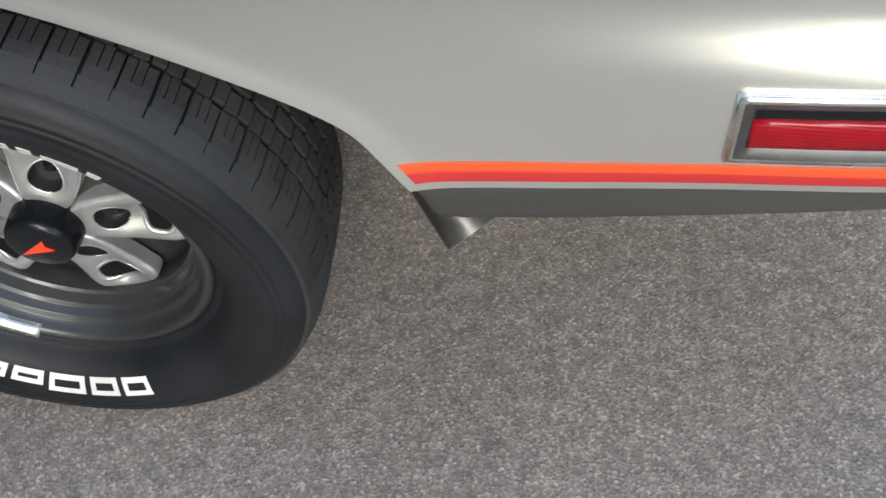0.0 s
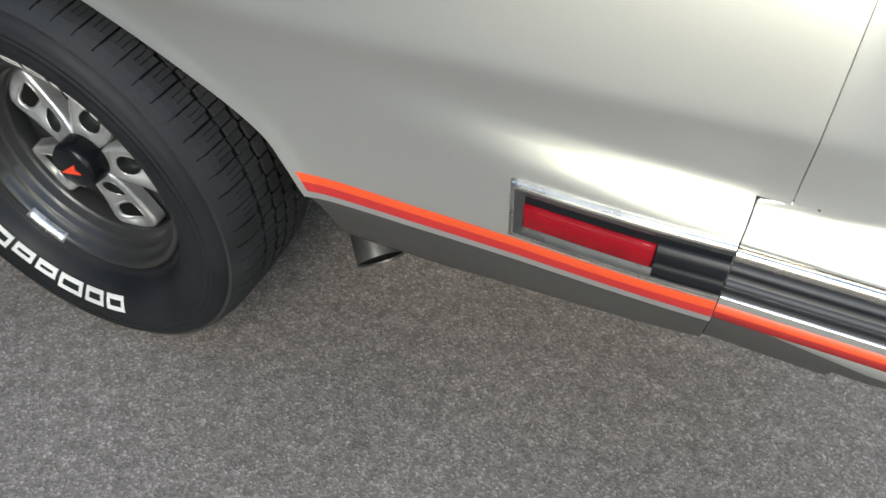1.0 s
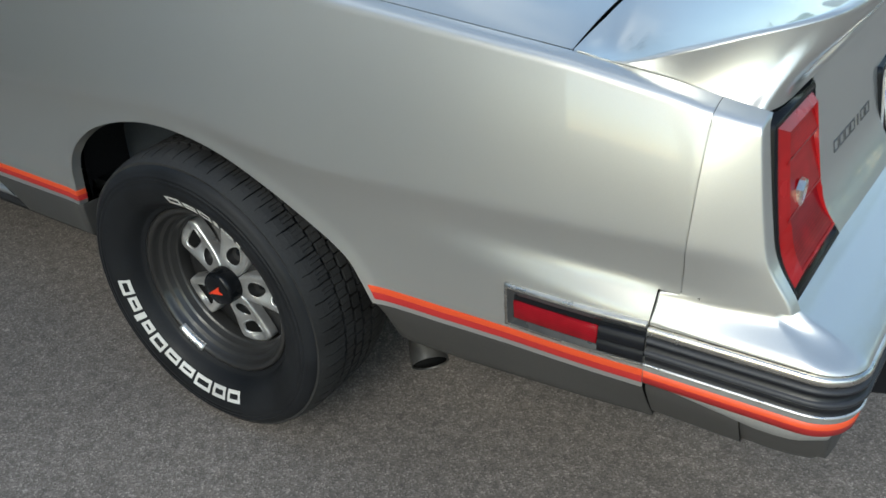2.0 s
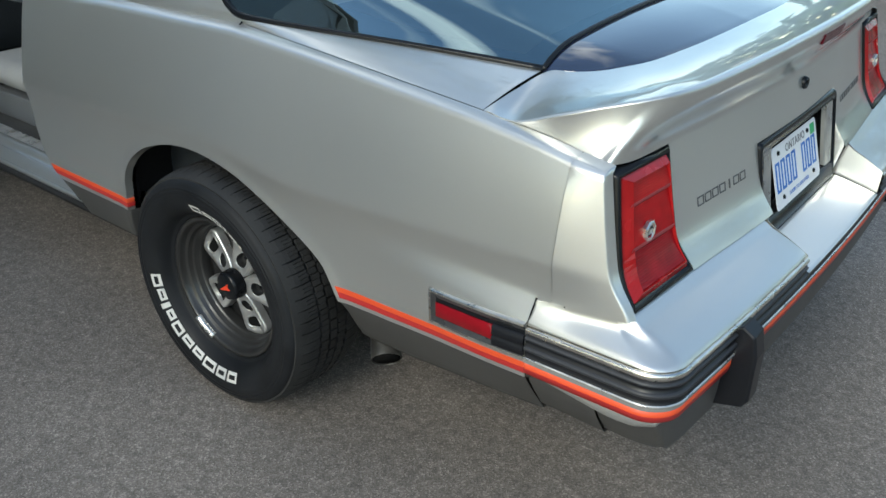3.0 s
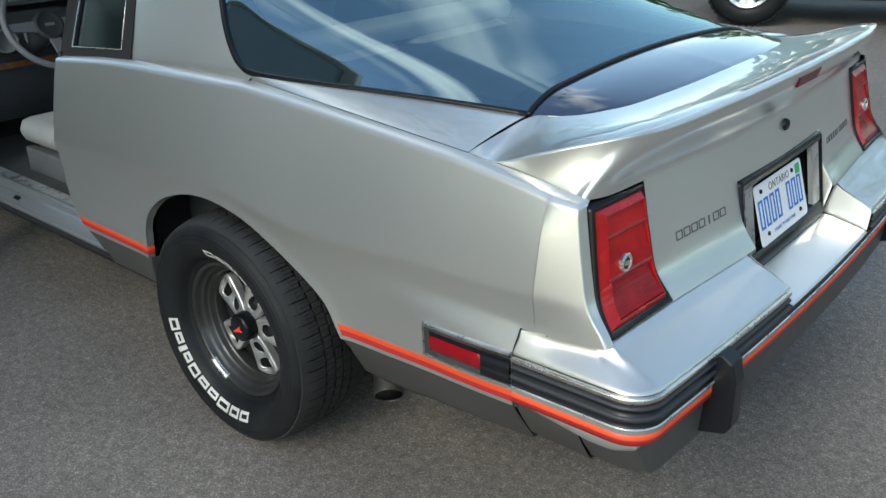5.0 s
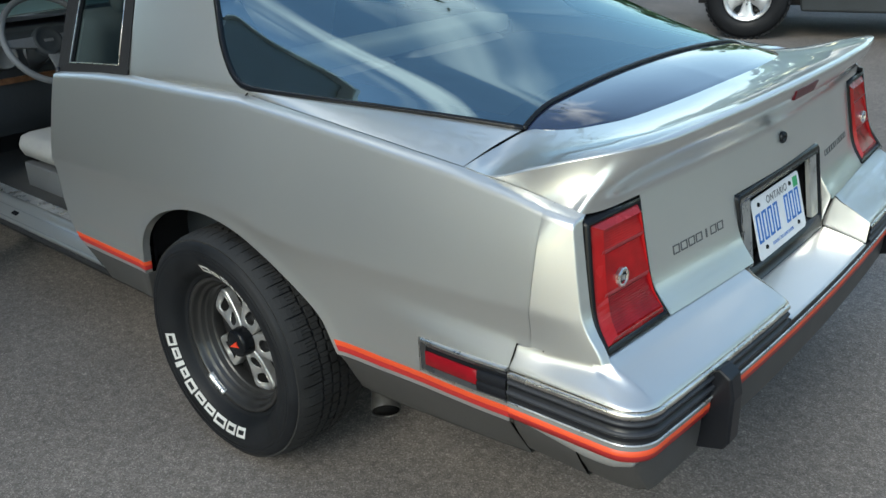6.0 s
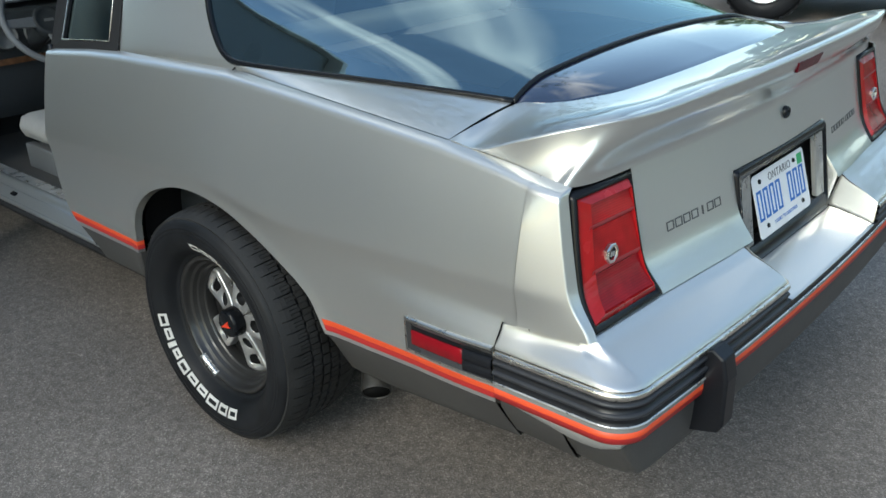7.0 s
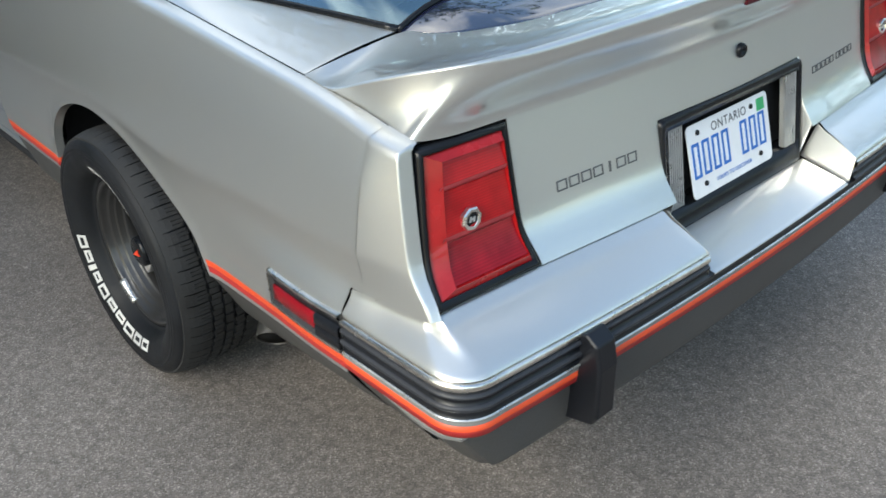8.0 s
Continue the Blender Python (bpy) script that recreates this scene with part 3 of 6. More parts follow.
bm = bumper_sweep([(-0.012, 0.5880), (0.003, 0.5870), (0.004, 0.5820), (0.002, 0.5780), (0.002, 0.5720), (0.005, 0.5680)])
part("lower_rub_strip", bm, BLACK_RUBBER, car)
bm = bumper_sweep([(-0.010, 0.5695), (0.006, 0.5685), (0.0075, 0.5660), (0.004, 0.5635)])
part("bright_line", bm, ALLOY, car)
bm = bumper_sweep([(0.004, 0.5640), (0.0035, 0.5590), (0.003, 0.5535)])
part("grey_line", bm, GREY_TRIM, car)
bm = bumper_sweep([(-0.012, 0.5545), (0.003, 0.5535), (0.003, 0.541)])
part("orange_stripe", bm, ORANGE, car)
bm = bumper_sweep([(0.003, 0.541), (0.001, 0.528), (-0.01, 0.5270)])
part("red_stripe", bm, RED_TAPE, car)
# below the stripes: a silver band that swells towards the corner, then the dark valance
def hung_sweep(profile, keep):
    """Rows of (inset at the tail, inset at the sides, height)."""
    bm = bmesh.new()
    rows = []
    for i in range(len(BP)):
        if keep(i):
            x, y = BP[i]
            sgn, out = (1 if y > YC else -1), abs(y - YC)
            tail = 1.2755 + 0.032 * (1 - min(out / 0.817, 1.0) ** 2)
            rows.append([(min(x, tail + a - 0.02 * max(0.0, out - 0.80) / 0.1), YC + sgn * min(out, 0.909 + b - 0.02 * max(0.0, x - 1.19) / 0.085), z(i) if callable(z) else z) for a, b, z in profile])
    grid(bm, rows)
    return bm


def band_foot(i):
    return table(BP[i][0], [(0.98, 0.5165), (1.06, 0.508), (1.15, 0.498), (1.21, 0.499), (1.26, 0.514), (1.31, 0.518)])


part("grey_skirt_band", hung_sweep([(-0.006, -0.006, 0.5280), (-0.005, -0.005, 0.5272), (-0.008, -0.010, lambda i: band_foot(i) + 0.004), (-0.012, -0.0145, band_foot), (-0.03, -0.04, lambda i: band_foot(i) + 0.002)], lambda i: True), GREY_TRIM, car)
corner_only = lambda i: not (BP[i][0] < 1.126 and abs(BP[i][1] - YC) > 0.85)
bm = hung_sweep([(-0.012, -0.014, 0.522), (-0.012, -0.022, 0.500), (-0.014, -0.042, 0.465), (-0.018, -0.066, 0.430), (-0.022, -0.073, 0.418), (-0.030, -0.082, 0.412), (-0.10, -0.13, 0.43)], corner_only)
part("rear_valance", bm, CHARCOAL, car, "dark charcoal rear valance", solid=0.002)
for sgn in (-1, 1):
    bm = hung_sweep([(-0.014, -0.0150, 0.522), (-0.03, -0.0190, 0.497), (-0.056, -0.0385, 0.462), (-0.075, -0.0700, 0.412), (-0.082, -0.078, 0.404), (-0.09, -0.088, 0.402), (-0.16, -0.16, 0.42)], lambda i: BP[i][0] < 1.14 and (BP[i][1] - YC) * sgn > 0.85)
    part("side_valance", bm, CHARCOAL, car)


def inner_edge(i):
    """The foot of the body above the bumper, beside the bumper's path."""
    x, y = BP[i]
    near = min(y, 2 * YC - y)
    j = min(i, len(BP) - 1 - i)
    if j < SIDE_N:
        k = (SIDE_X[j] - SIDE_X[0]) / (1.2 - SIDE_X[0])
        corner = 0.0045 - math.sqrt(max(0.0, 0.0045 ** 2 - max(0.0, 0.985 - SIDE_X[j]) ** 2))
        p = Vector((0.9805 + (1.14 - 0.9805) * k, -0.008 + 0.022 * k, 0.6815 + 0.0025 * smooth(0.05, 0.22, k) + 0.0075 * k - corner))
    elif near < 0.06:
        k = (j - SIDE_N + 1) / 16
        p = Vector((1.14 + 0.026 * k, 0.014 + 0.016 * k, 0.6915 + 0.004 * k))
    else:
        k = (near - 0.06) / (YC - 0.06)
        yy = 0.03 + (YC - 0.03) * k
        p = Vector((tail_x(yy, 0.70) - 0.002, yy, 0.697))
    if y > YC:
        p.y = 2 * YC - p.y
    return p


def shelf(keep, drop):
    bm = bmesh.new()
    ids = [i for i in range(len(BP)) if keep(i)]
    runs, run = [], []
    for i in ids:
        if run and i != run[-1] + 1:
            runs.append(run)
            run = []
        run.append(i)
    runs.append(run)
    for run in runs:
        rows = []
        for i in run:
            a = inner_edge(i) - Vector((0, 0, drop))
            b = Vector((BP[i][0] + BN[i].x * (0.0 if drop == 0 else 0.004), BP[i][1] + BN[i].y * 0.0, 0.641 + bumper_lift(i) - drop * 1.9))
            if drop:
                a = Vector((1.192, BP[i][1], 0.614))
            r = []
            for q in np.linspace(0, 1, 16):
                p = a.lerp(b, q)
                if drop == 0:
                    beside = smooth(0.028, -0.026, min(BP[i][1], 2 * YC - BP[i][1]))
                    z0, z1 = 0.684, 0.638
                    ya_, yb_ = side_y(0.979, z0), side_y(0.979, z1)
                    f = (side_y(0.979, z0 + (z1 - z0) * q) - ya_) / (yb_ - ya_)
                    back = smooth(0.99, 1.09, BP[i][0])
                    hollow = (math.hypot(q - 0.36, 0.14) + q - 0.36 - 0.0263) / 1.2690
                    w = q + (f ** 1.5 + (hollow - f ** 1.5) * back - q) * beside
                    p.x, p.y = a.x + (b.x - a.x) * w, a.y + (b.y - a.y) * w
                    p.z += (0.003 * math.sin(q * math.pi) - 0.006 * smooth(0.0, 0.24, q) * (1 - q)) * (1 - beside)
                    p.z -= 0.003 * max(0.0, (q - 0.85) / 0.15) ** 2
                else:
                    p.z += 0.001 * math.sin(q * math.pi)
                r.append(tuple(p))
            if drop == 0:
                lip = max(0.05, smooth(0.028, -0.026, min(BP[i][1], 2 * YC - BP[i][1])))
                way = Vector((-BN[i].x, -BN[i].y, 0.0))
                r[0] = tuple(Vector(r[0]) - Vector((0, 0, 0.0026 * lip)))
                r = [tuple(a + way * 0.007 * lip - Vector((0, 0, 0.001 * lip))), tuple(a + way * 0.0024 * lip - Vector((0, 0, 0.0002 * lip))), tuple(a + way * 0.0007 * lip - Vector((0, 0, 0.0010 * lip)))] + r
            r.append(tuple(b + Vector((-BN[i].x * 0.0035, -BN[i].y * 0.0035, -0.0045)) if drop == 0 else b + Vector((0, 0, -0.004))))
            rows.append(r)
        grid(bm, rows)
    return bm


for half in halves:
    part("bumper_cover", shelf(half, 0.0), SILVER, car, solid=0.0015)
part("bumper_notch", shelf(inside, 0.028), SILVER, car, solid=0.0015)
# cheeks of the notch
for sgn in (-1, 1):
    ids = [i for i in range(len(BP)) if outside(i) and (BP[i][1] - YC) * sgn > 0]
    i = ids[-1] if sgn < 0 else ids[0]
    a, b = inner_edge(i), Vector((BP[i][0], BP[i][1], 0.641))
    y = b.y
    bm = bmesh.new()
    low_a, low_b = Vector((1.180, y, 0.614)), Vector((b.x, y, 0.585))
    rows = []
    for q in np.linspace(0, 1, 14):
        p = a.lerp(b, q)
        p.z += 0.003 * math.sin(q * math.pi) - 0.006 * smooth(0.0, 0.24, q) * (1 - q)
        p.y = y
        g = low_a.lerp(low_b, q)
        rows.append([tuple(p), tuple(g + Vector((0, -sgn * 0.012, 0)))])
    grid(bm, rows, flip=sgn < 0)
    part("notch_cheek", bm, SILVER, car, solid=0.0015)

# bumper guards
def guard():
    bm = bmesh.new()
    w = 0.025
    prof = [(-0.012, 0.622), (0.012, 0.632), (0.036, 0.616), (0.046, 0.570), (0.046, 0.470), (0.036, 0.452), (-0.058, 0.424), (-0.085, 0.54)]
    rows = []
    for yy, s in ((-w, 0.9), (-w * 0.85, 1.0), (w * 0.85, 1.0), (w, 0.9)):
        rows.append([(x * (s if x > 0 else 1), yy, 0.53 + (z - 0.53) * (0.985 if s < 1 else 1)) for x, z in prof])
    vs = grid(bm, rows, closed=True)
    bm.faces.new(vs[0])
    bm.faces.new(vs[-1][::-1])
    bmesh.ops.recalc_face_normals(bm, faces=bm.faces[:])
    return bm


for y in (0.250, 2 * YC - 0.250):
    part("bumper_guard", guard(), BLACK_RUBBER, car, "black rubber bumper guard", smooth=False, bevel=0.004, m=pose(1.290, y, 0.0))

# ---- trunk lid, spoiler and deck ----
CREST = [(0.80, 0.064, 0.9935), (0.87, 0.063, 0.988), (0.96, 0.068, 1.018), (1.03, 0.09, 1.042), (1.095, 0.125, 1.06), (1.127, 0.170, 1.068), (1.142, 0.25, 1.070), (1.157, 0.4, 1.074), (1.170, 0.6, 1.077), (1.180, YC, 1.081)]
DECK = [(0.793, 0.067, 0.994), (0.793, 0.17, 1.008), (0.797, 0.283, 1.021), (0.845, 0.303, 1.024), (0.89, 0.333, 1.028), (0.92, 0.375, 1.032), (0.95, 0.44, 1.036), (0.97, 0.55, 1.041), (0.983, 0.69, 1.045), (0.987, YC, 1.047)]
LOW = [(0.81, 0.067, 0.9905), (0.88, 0.067, 0.982), (0.95, 0.069, 0.972), (1.01, 0.0705, 0.9625), (1.045, 0.071, 0.957), (1.070, 0.074, 0.951), (1.083, 0.15, 0.945), (1.0945, 0.27, 0.945), (1.119, 0.55, 0.945), (1.131, YC, 0.945)]
NS = 90


def both(fn, n=NS):
    """Points of a half curve and its mirror, over the whole width."""
    half = [Vector(fn(k / n)) for k in range(n + 1)]
    return half + [Vector((p.x, 2 * YC - p.y, p.z)) for p in half[-2::-1]]


crest, deck, low = (both(lambda t, c=c: interp(t, c)) for c in (CREST, DECK, LOW))
low = [p.lerp(Vector((tail_x(p.y, p.z), p.y, p.z)), smooth(0.075, 0.16, min(p.y, 2 * YC - p.y))) for p in low]
bm = bmesh.new()
rows = []
for q in np.linspace(0, 1, 12):                       # deck top up to the crest
    r = []
    for a, b in zip(deck, crest):
        p = a.lerp(b, q)
        dip = 0.010 * math.sin(math.pi * q) * smooth(0.05, 0.35, (b - a).length * 2)
        p.z -= dip
        r.append(tuple(p))
    rows.append(r)
for q in np.linspace(0, 1, 30)[1:]:                   # rounded lip, then the hollow face under it
    r = []
    for k, (a, b) in enumerate(zip(crest, low)):
        d = b - a
        h = min(1.0, d.length / 0.13)
        e = min(k, 2 * NS - k) / NS
        rear = smooth(0.44, 0.78, e)
        sgn = 1 if k <= NS else -1
        t0 = d * (0.95 - 0.25 * rear) + Vector((-0.01 + 0.115 * rear, 0.015 * sgn * (1 - rear), -0.055 * rear)) * h
        t1 = d * (1 - rear) * 0.9 + (Vector((0.026, 0, -0.145)) * rear + Vector((0.012, -0.02 * sgn, -0.005)) * (1 - rear)) * h
        p = a * (2 * q ** 3 - 3 * q * q + 1) + t0 * (q ** 3 - 2 * q * q + q) + b * (3 * q * q - 2 * q ** 3) + t1 * (q ** 3 - q * q)
        p += Vector((0.5 + 0.5 * rear, -0.5 * sgn * (1 - rear), 0)) * (0.005 * rear * h * math.exp(-((q - 0.05) / 0.05) ** 2))
        r.append(tuple(p))
    rows.append(r)
grid(bm, rows, flip=True)
part("spoiler", bm, SILVER, car, "silver ducktail spoiler on the trunk lid", solid=0.0015, rim=False)

LAMP_IN = 0.252
OPEN_Y, OPEN_Z = 0.267, 0.850          # opening for the number plate
bm = bmesh.new()
rows = []
for z in list(np.linspace(0.945, OPEN_Z, 13)) + list(np.linspace(OPEN_Z, 0.6995, 20))[1:]:
    kick = smooth(0.775, 0.70, z) if z < 0.775 else 0.0
    y0 = LAMP_IN - 0.002 + 0.006 * kick
    a, b = YC - OPEN_Y, YC + OPEN_Y
    ys = list(np.linspace(y0, a, 22)) + list(np.linspace(a, b, 31))[1:] + list(np.linspace(b, 2 * YC - y0, 22))[1:]
    rows.append([(tail_x(y, z), y, z) for y in ys])
grid(bm, rows, flip=True)
gone = [f for f in bm.faces if abs(f.calc_center_median().y - YC) < OPEN_Y and f.calc_center_median().z < OPEN_Z]
bmesh.ops.delete(bm, geom=gone, context="FACES")
part("trunk_face", bm, SILVER, car, solid=0.0015, rim=False)
bm = bmesh.new()
box(bm, 1.06, 1.075, 0.1, 2 * YC - 0.1, 0.66, 0.94)
part("trunk_shell", bm, BLACK_MATTE, car, smooth=False)

# number plate recess: frame, floor, lamps
ya, yb, za, zb = YC - 0.264, YC + 0.264, 0.608, 0.847


def recess_x(z):
    return 1.150 + (0.847 - z) * 0.17


def ring(dy, dz, db, dx, r=0.012):
    """A rounded rectangle in the plane of the recess."""
    pts = []
    y0, y1, z0, z1 = ya + dy, yb - dy, za + db, zb - dz
    for cy, cz, a0 in ((y1 - r, z1 - r, 0), (y0 + r, z1 - r, 90), (y0 + r, z0 + r, 180), (y1 - r, z0 + r, 270)):
        for k in range(6):
            a = radians(a0 + 90 * k / 5)
            y, z = cy + r * math.cos(a), cz + r * math.sin(a)
            pts.append((recess_x(z) + dx, y, z))
    return pts


bm = bmesh.new()
grid(bm, [ring(-0.002, -0.002, -0.002, -0.02), ring(-0.001, -0.001, -0.001, -0.001), ring(0.002, 0.002, 0.002, 0.002), ring(0.009, 0.021, 0.046, 0.001), ring(0.012, 0.025, 0.050, -0.045)], closed=True)
bmesh.ops.recalc_face_normals(bm, faces=bm.faces[:])
part("plate_recess_frame", bm, BLACK_TRIM, car, "glossy black frame round the plate recess")
bm = bmesh.new()
rows = [[(recess_x(z) - 0.042, y, z) for y in np.linspace(ya, yb, 8)] for z in np.linspace(zb + 0.005, za - 0.005, 4)]
grid(bm, rows, flip=True)
part("plate_recess_back", bm, BLACK_MATTE, car)
# returns beside the recess, where the tail kicks out
for sgn in (-1, 1):
    bm = bmesh.new()
    rows = []
    for z in np.linspace(OPEN_Z, 0.612, 26):
        x1 = tail_x(YC - OPEN_Y, max(z, 0.705)) - (0.0 if z > 0.705 else (0.705 - z) * 0.2)
        rows.append([(recess_x(z) - 0.012 + (x1 - recess_x(z) + 0.012) * q, YC + sgn * (OPEN_Y - 0.002 + 0.002 * q), z) for q in (0, 0.33, 0.67, 1)])
    grid(bm, rows, flip=sgn > 0)
    part("recess_return", bm, SILVER, car, solid=0.0015)
for y0 in (ya + 0.020, yb - 0.066):
    bm = bmesh.new()
    n, wide = 7, 0.048
    # groove faces take a darker material, which paints shade between the ribs
    cross, shade = [(y0, -0.016)], [0]
    for k in range(n):
        y, w = y0 + wide * k / n, wide / n
        cross += [(y, -0.007), (y + w * 0.2, -0.002), (y + w * 0.75, -0.002), (y + w * 0.98, -0.007)]
        shade += [1, 0, 1, 1]
    cross.append((y0 + wide, -0.016))
    grid(bm, [[(recess_x(z) + d, y, z) for z in np.linspace(0.660, 0.824, 4)] for y, d in cross], mats=shade + [0])
    part("plate_lamp", bm, [CLEAR_LENS, DULL_CHROME_AND_SHADE], car, "clear ribbed plate lamp lens", smooth=False)

# number plate
bm = bmesh.new()
zc, hw, hh = 0.735, 0.152, 0.076
px = 1.166
lean = 16.5
r = 0.012
ring_pts = []
for cy, cz, a0 in ((hw - r, hh - r, 0), (-hw + r, hh - r, 90), (-hw + r, -hh + r, 180), (hw - r, -hh + r, 270)):
    for k in range(5):
        a = radians(a0 + 90 * k / 4)
        ring_pts.append((cy + r * math.cos(a), cz + r * math.sin(a)))
f0 = [bm.verts.new((0.0012, y, z)) for y, z in ring_pts]
f1 = [bm.verts.new((0, y, z)) for y, z in ring_pts]
bm.faces.new(f0)
bm.faces.new(f1[::-1])
for k in range(len(f0)):
    bm.faces.new((f0[k], f1[k], f1[(k + 1) % len(f0)], f0[(k + 1) % len(f0)]))
plate = part("number_plate", bm, PLATE, car, "white number plate with blue characters as bars", smooth=False, m=pose(px, YC - 0.023, zc, 0, -lean, 0))
for k in range(7):
    bm = bmesh.new()
    y = -0.128 + 0.0355 * k + (0.035 if k > 3 else 0)
    outline(bm, 0.0012, 0.0026, y, 0.0125, 0.001, 0.036, 0.0058)
    part("character_bar", bm, PLATE_BLUE, plate, smooth=False)
for words, size, z, mat in (("ONTARIO", 0.027, 0.046, BADGE), ("YOURS TO DISCOVER", 0.0125, -0.060, PLATE_BLUE)):
    cu = bpy.data.curves.new("lettering", "FONT")
    cu.body, cu.size, cu.align_x, cu.extrude, cu.space_character = words, size, "CENTER", 0.0003, 1.12
    cu.materials.append(mat)
    ob = new("lettering", cu)
    ob.parent = plate
    ob.matrix_basis = pose(0.0018, 0, z, 90, 0, 90)
bm = bmesh.new()
box(bm, 0.0012, 0.002, 0.108, 0.138, 0.040, 0.066)
part("sticker", bm, STICKER, plate, "green validation sticker", smooth=False)
for y, z in ((-0.115, 0.057), (0.085, 0.057), (-0.105, -0.052), (0.105, -0.052)):
    bm = bmesh.new()
    revolve(bm, [(0.0, -0.004), (0.005, -0.0035), (0.006, 0.0)], 12)
    part("plate_screw", bm, BLACK_TRIM, plate, m=pose(0.0012, y, z, 0, 0, 90))

# trunk lock, high brake lamp, badges
bm = bmesh.new()
revolve(bm, [(0.0, -0.002), (0.006, -0.003), (0.007, -0.007), (0.0125, -0.008), (0.015, -0.004), (0.0155, 0.003)], 24)
part("trunk_lock", bm, BLACK_TRIM, car, m=pose(tail_x(YC, 0.92) + 0.001, YC + 0.014, 0.92, 0, 0, 90) @ pose(0, 0, 0, 0, 0, 0))
bm = bmesh.new()
hexa(bm, [(1.1810, YC - 0.070, 1.034), (1.1810, YC + 0.058, 1.034), (1.1855, YC + 0.075, 1.058), (1.1855, YC - 0.072, 1.058),
          (1.140, YC - 0.070, 1.036), (1.140, YC + 0.058, 1.036), (1.140, YC + 0.075, 1.058), (1.140, YC - 0.072, 1.058)])
bmesh.ops.recalc_face_normals(bm, faces=bm.faces[:])
part("high_brake_lamp", bm, RED_LENS_DEEP, car, "dark red high brake lamp", smooth=False, bevel=0.002)
for y0, y1, n, h in ((0.335, 0.545, 7, 0.0195), (1.205, 1.43, 9, 0.0165)):
    w = (y1 - y0) / n
    for k in range(n):
        y, z = y0 + w * (k + 0.5) + (0.012 if n == 9 and k > 4 else 0), 0.803
        slope = math.degrees(math.atan2(tail_x(y, z - h / 2) - tail_x(y, z + h / 2), h))
        bow = math.degrees(math.atan2(tail_x(y + 0.01, z) - tail_x(y - 0.01, z), 0.02))
        bm = bmesh.new()
        if n == 7 and k == 4:
            box(bm, -0.002, 0.0018, -0.0022, 0.0022, -h / 2, h / 2)
        else:
            outline(bm, -0.002, 0.0014, 0, w * 0.41, 0, h / 2, 0.0025)
        part("badge_bar", bm, BADGE, car, smooth=False, m=pose(tail_x(y, z), y, z, 0, -slope, -bow))

# ---- tail lamps ----
def lamp_point(y, z, out=0.0):
    return (tail_x(y, z) + out, y, z)


def lamp_edges(z, inset):
    k = smooth(0.775, 0.70, z) if z < 0.775 else 0.0
    left = 0.067 - 0.036 * (0.938 - z) / 0.238
    return left + inset, LAMP_IN - 0.004 - 0.006 * (1 - k) - inset


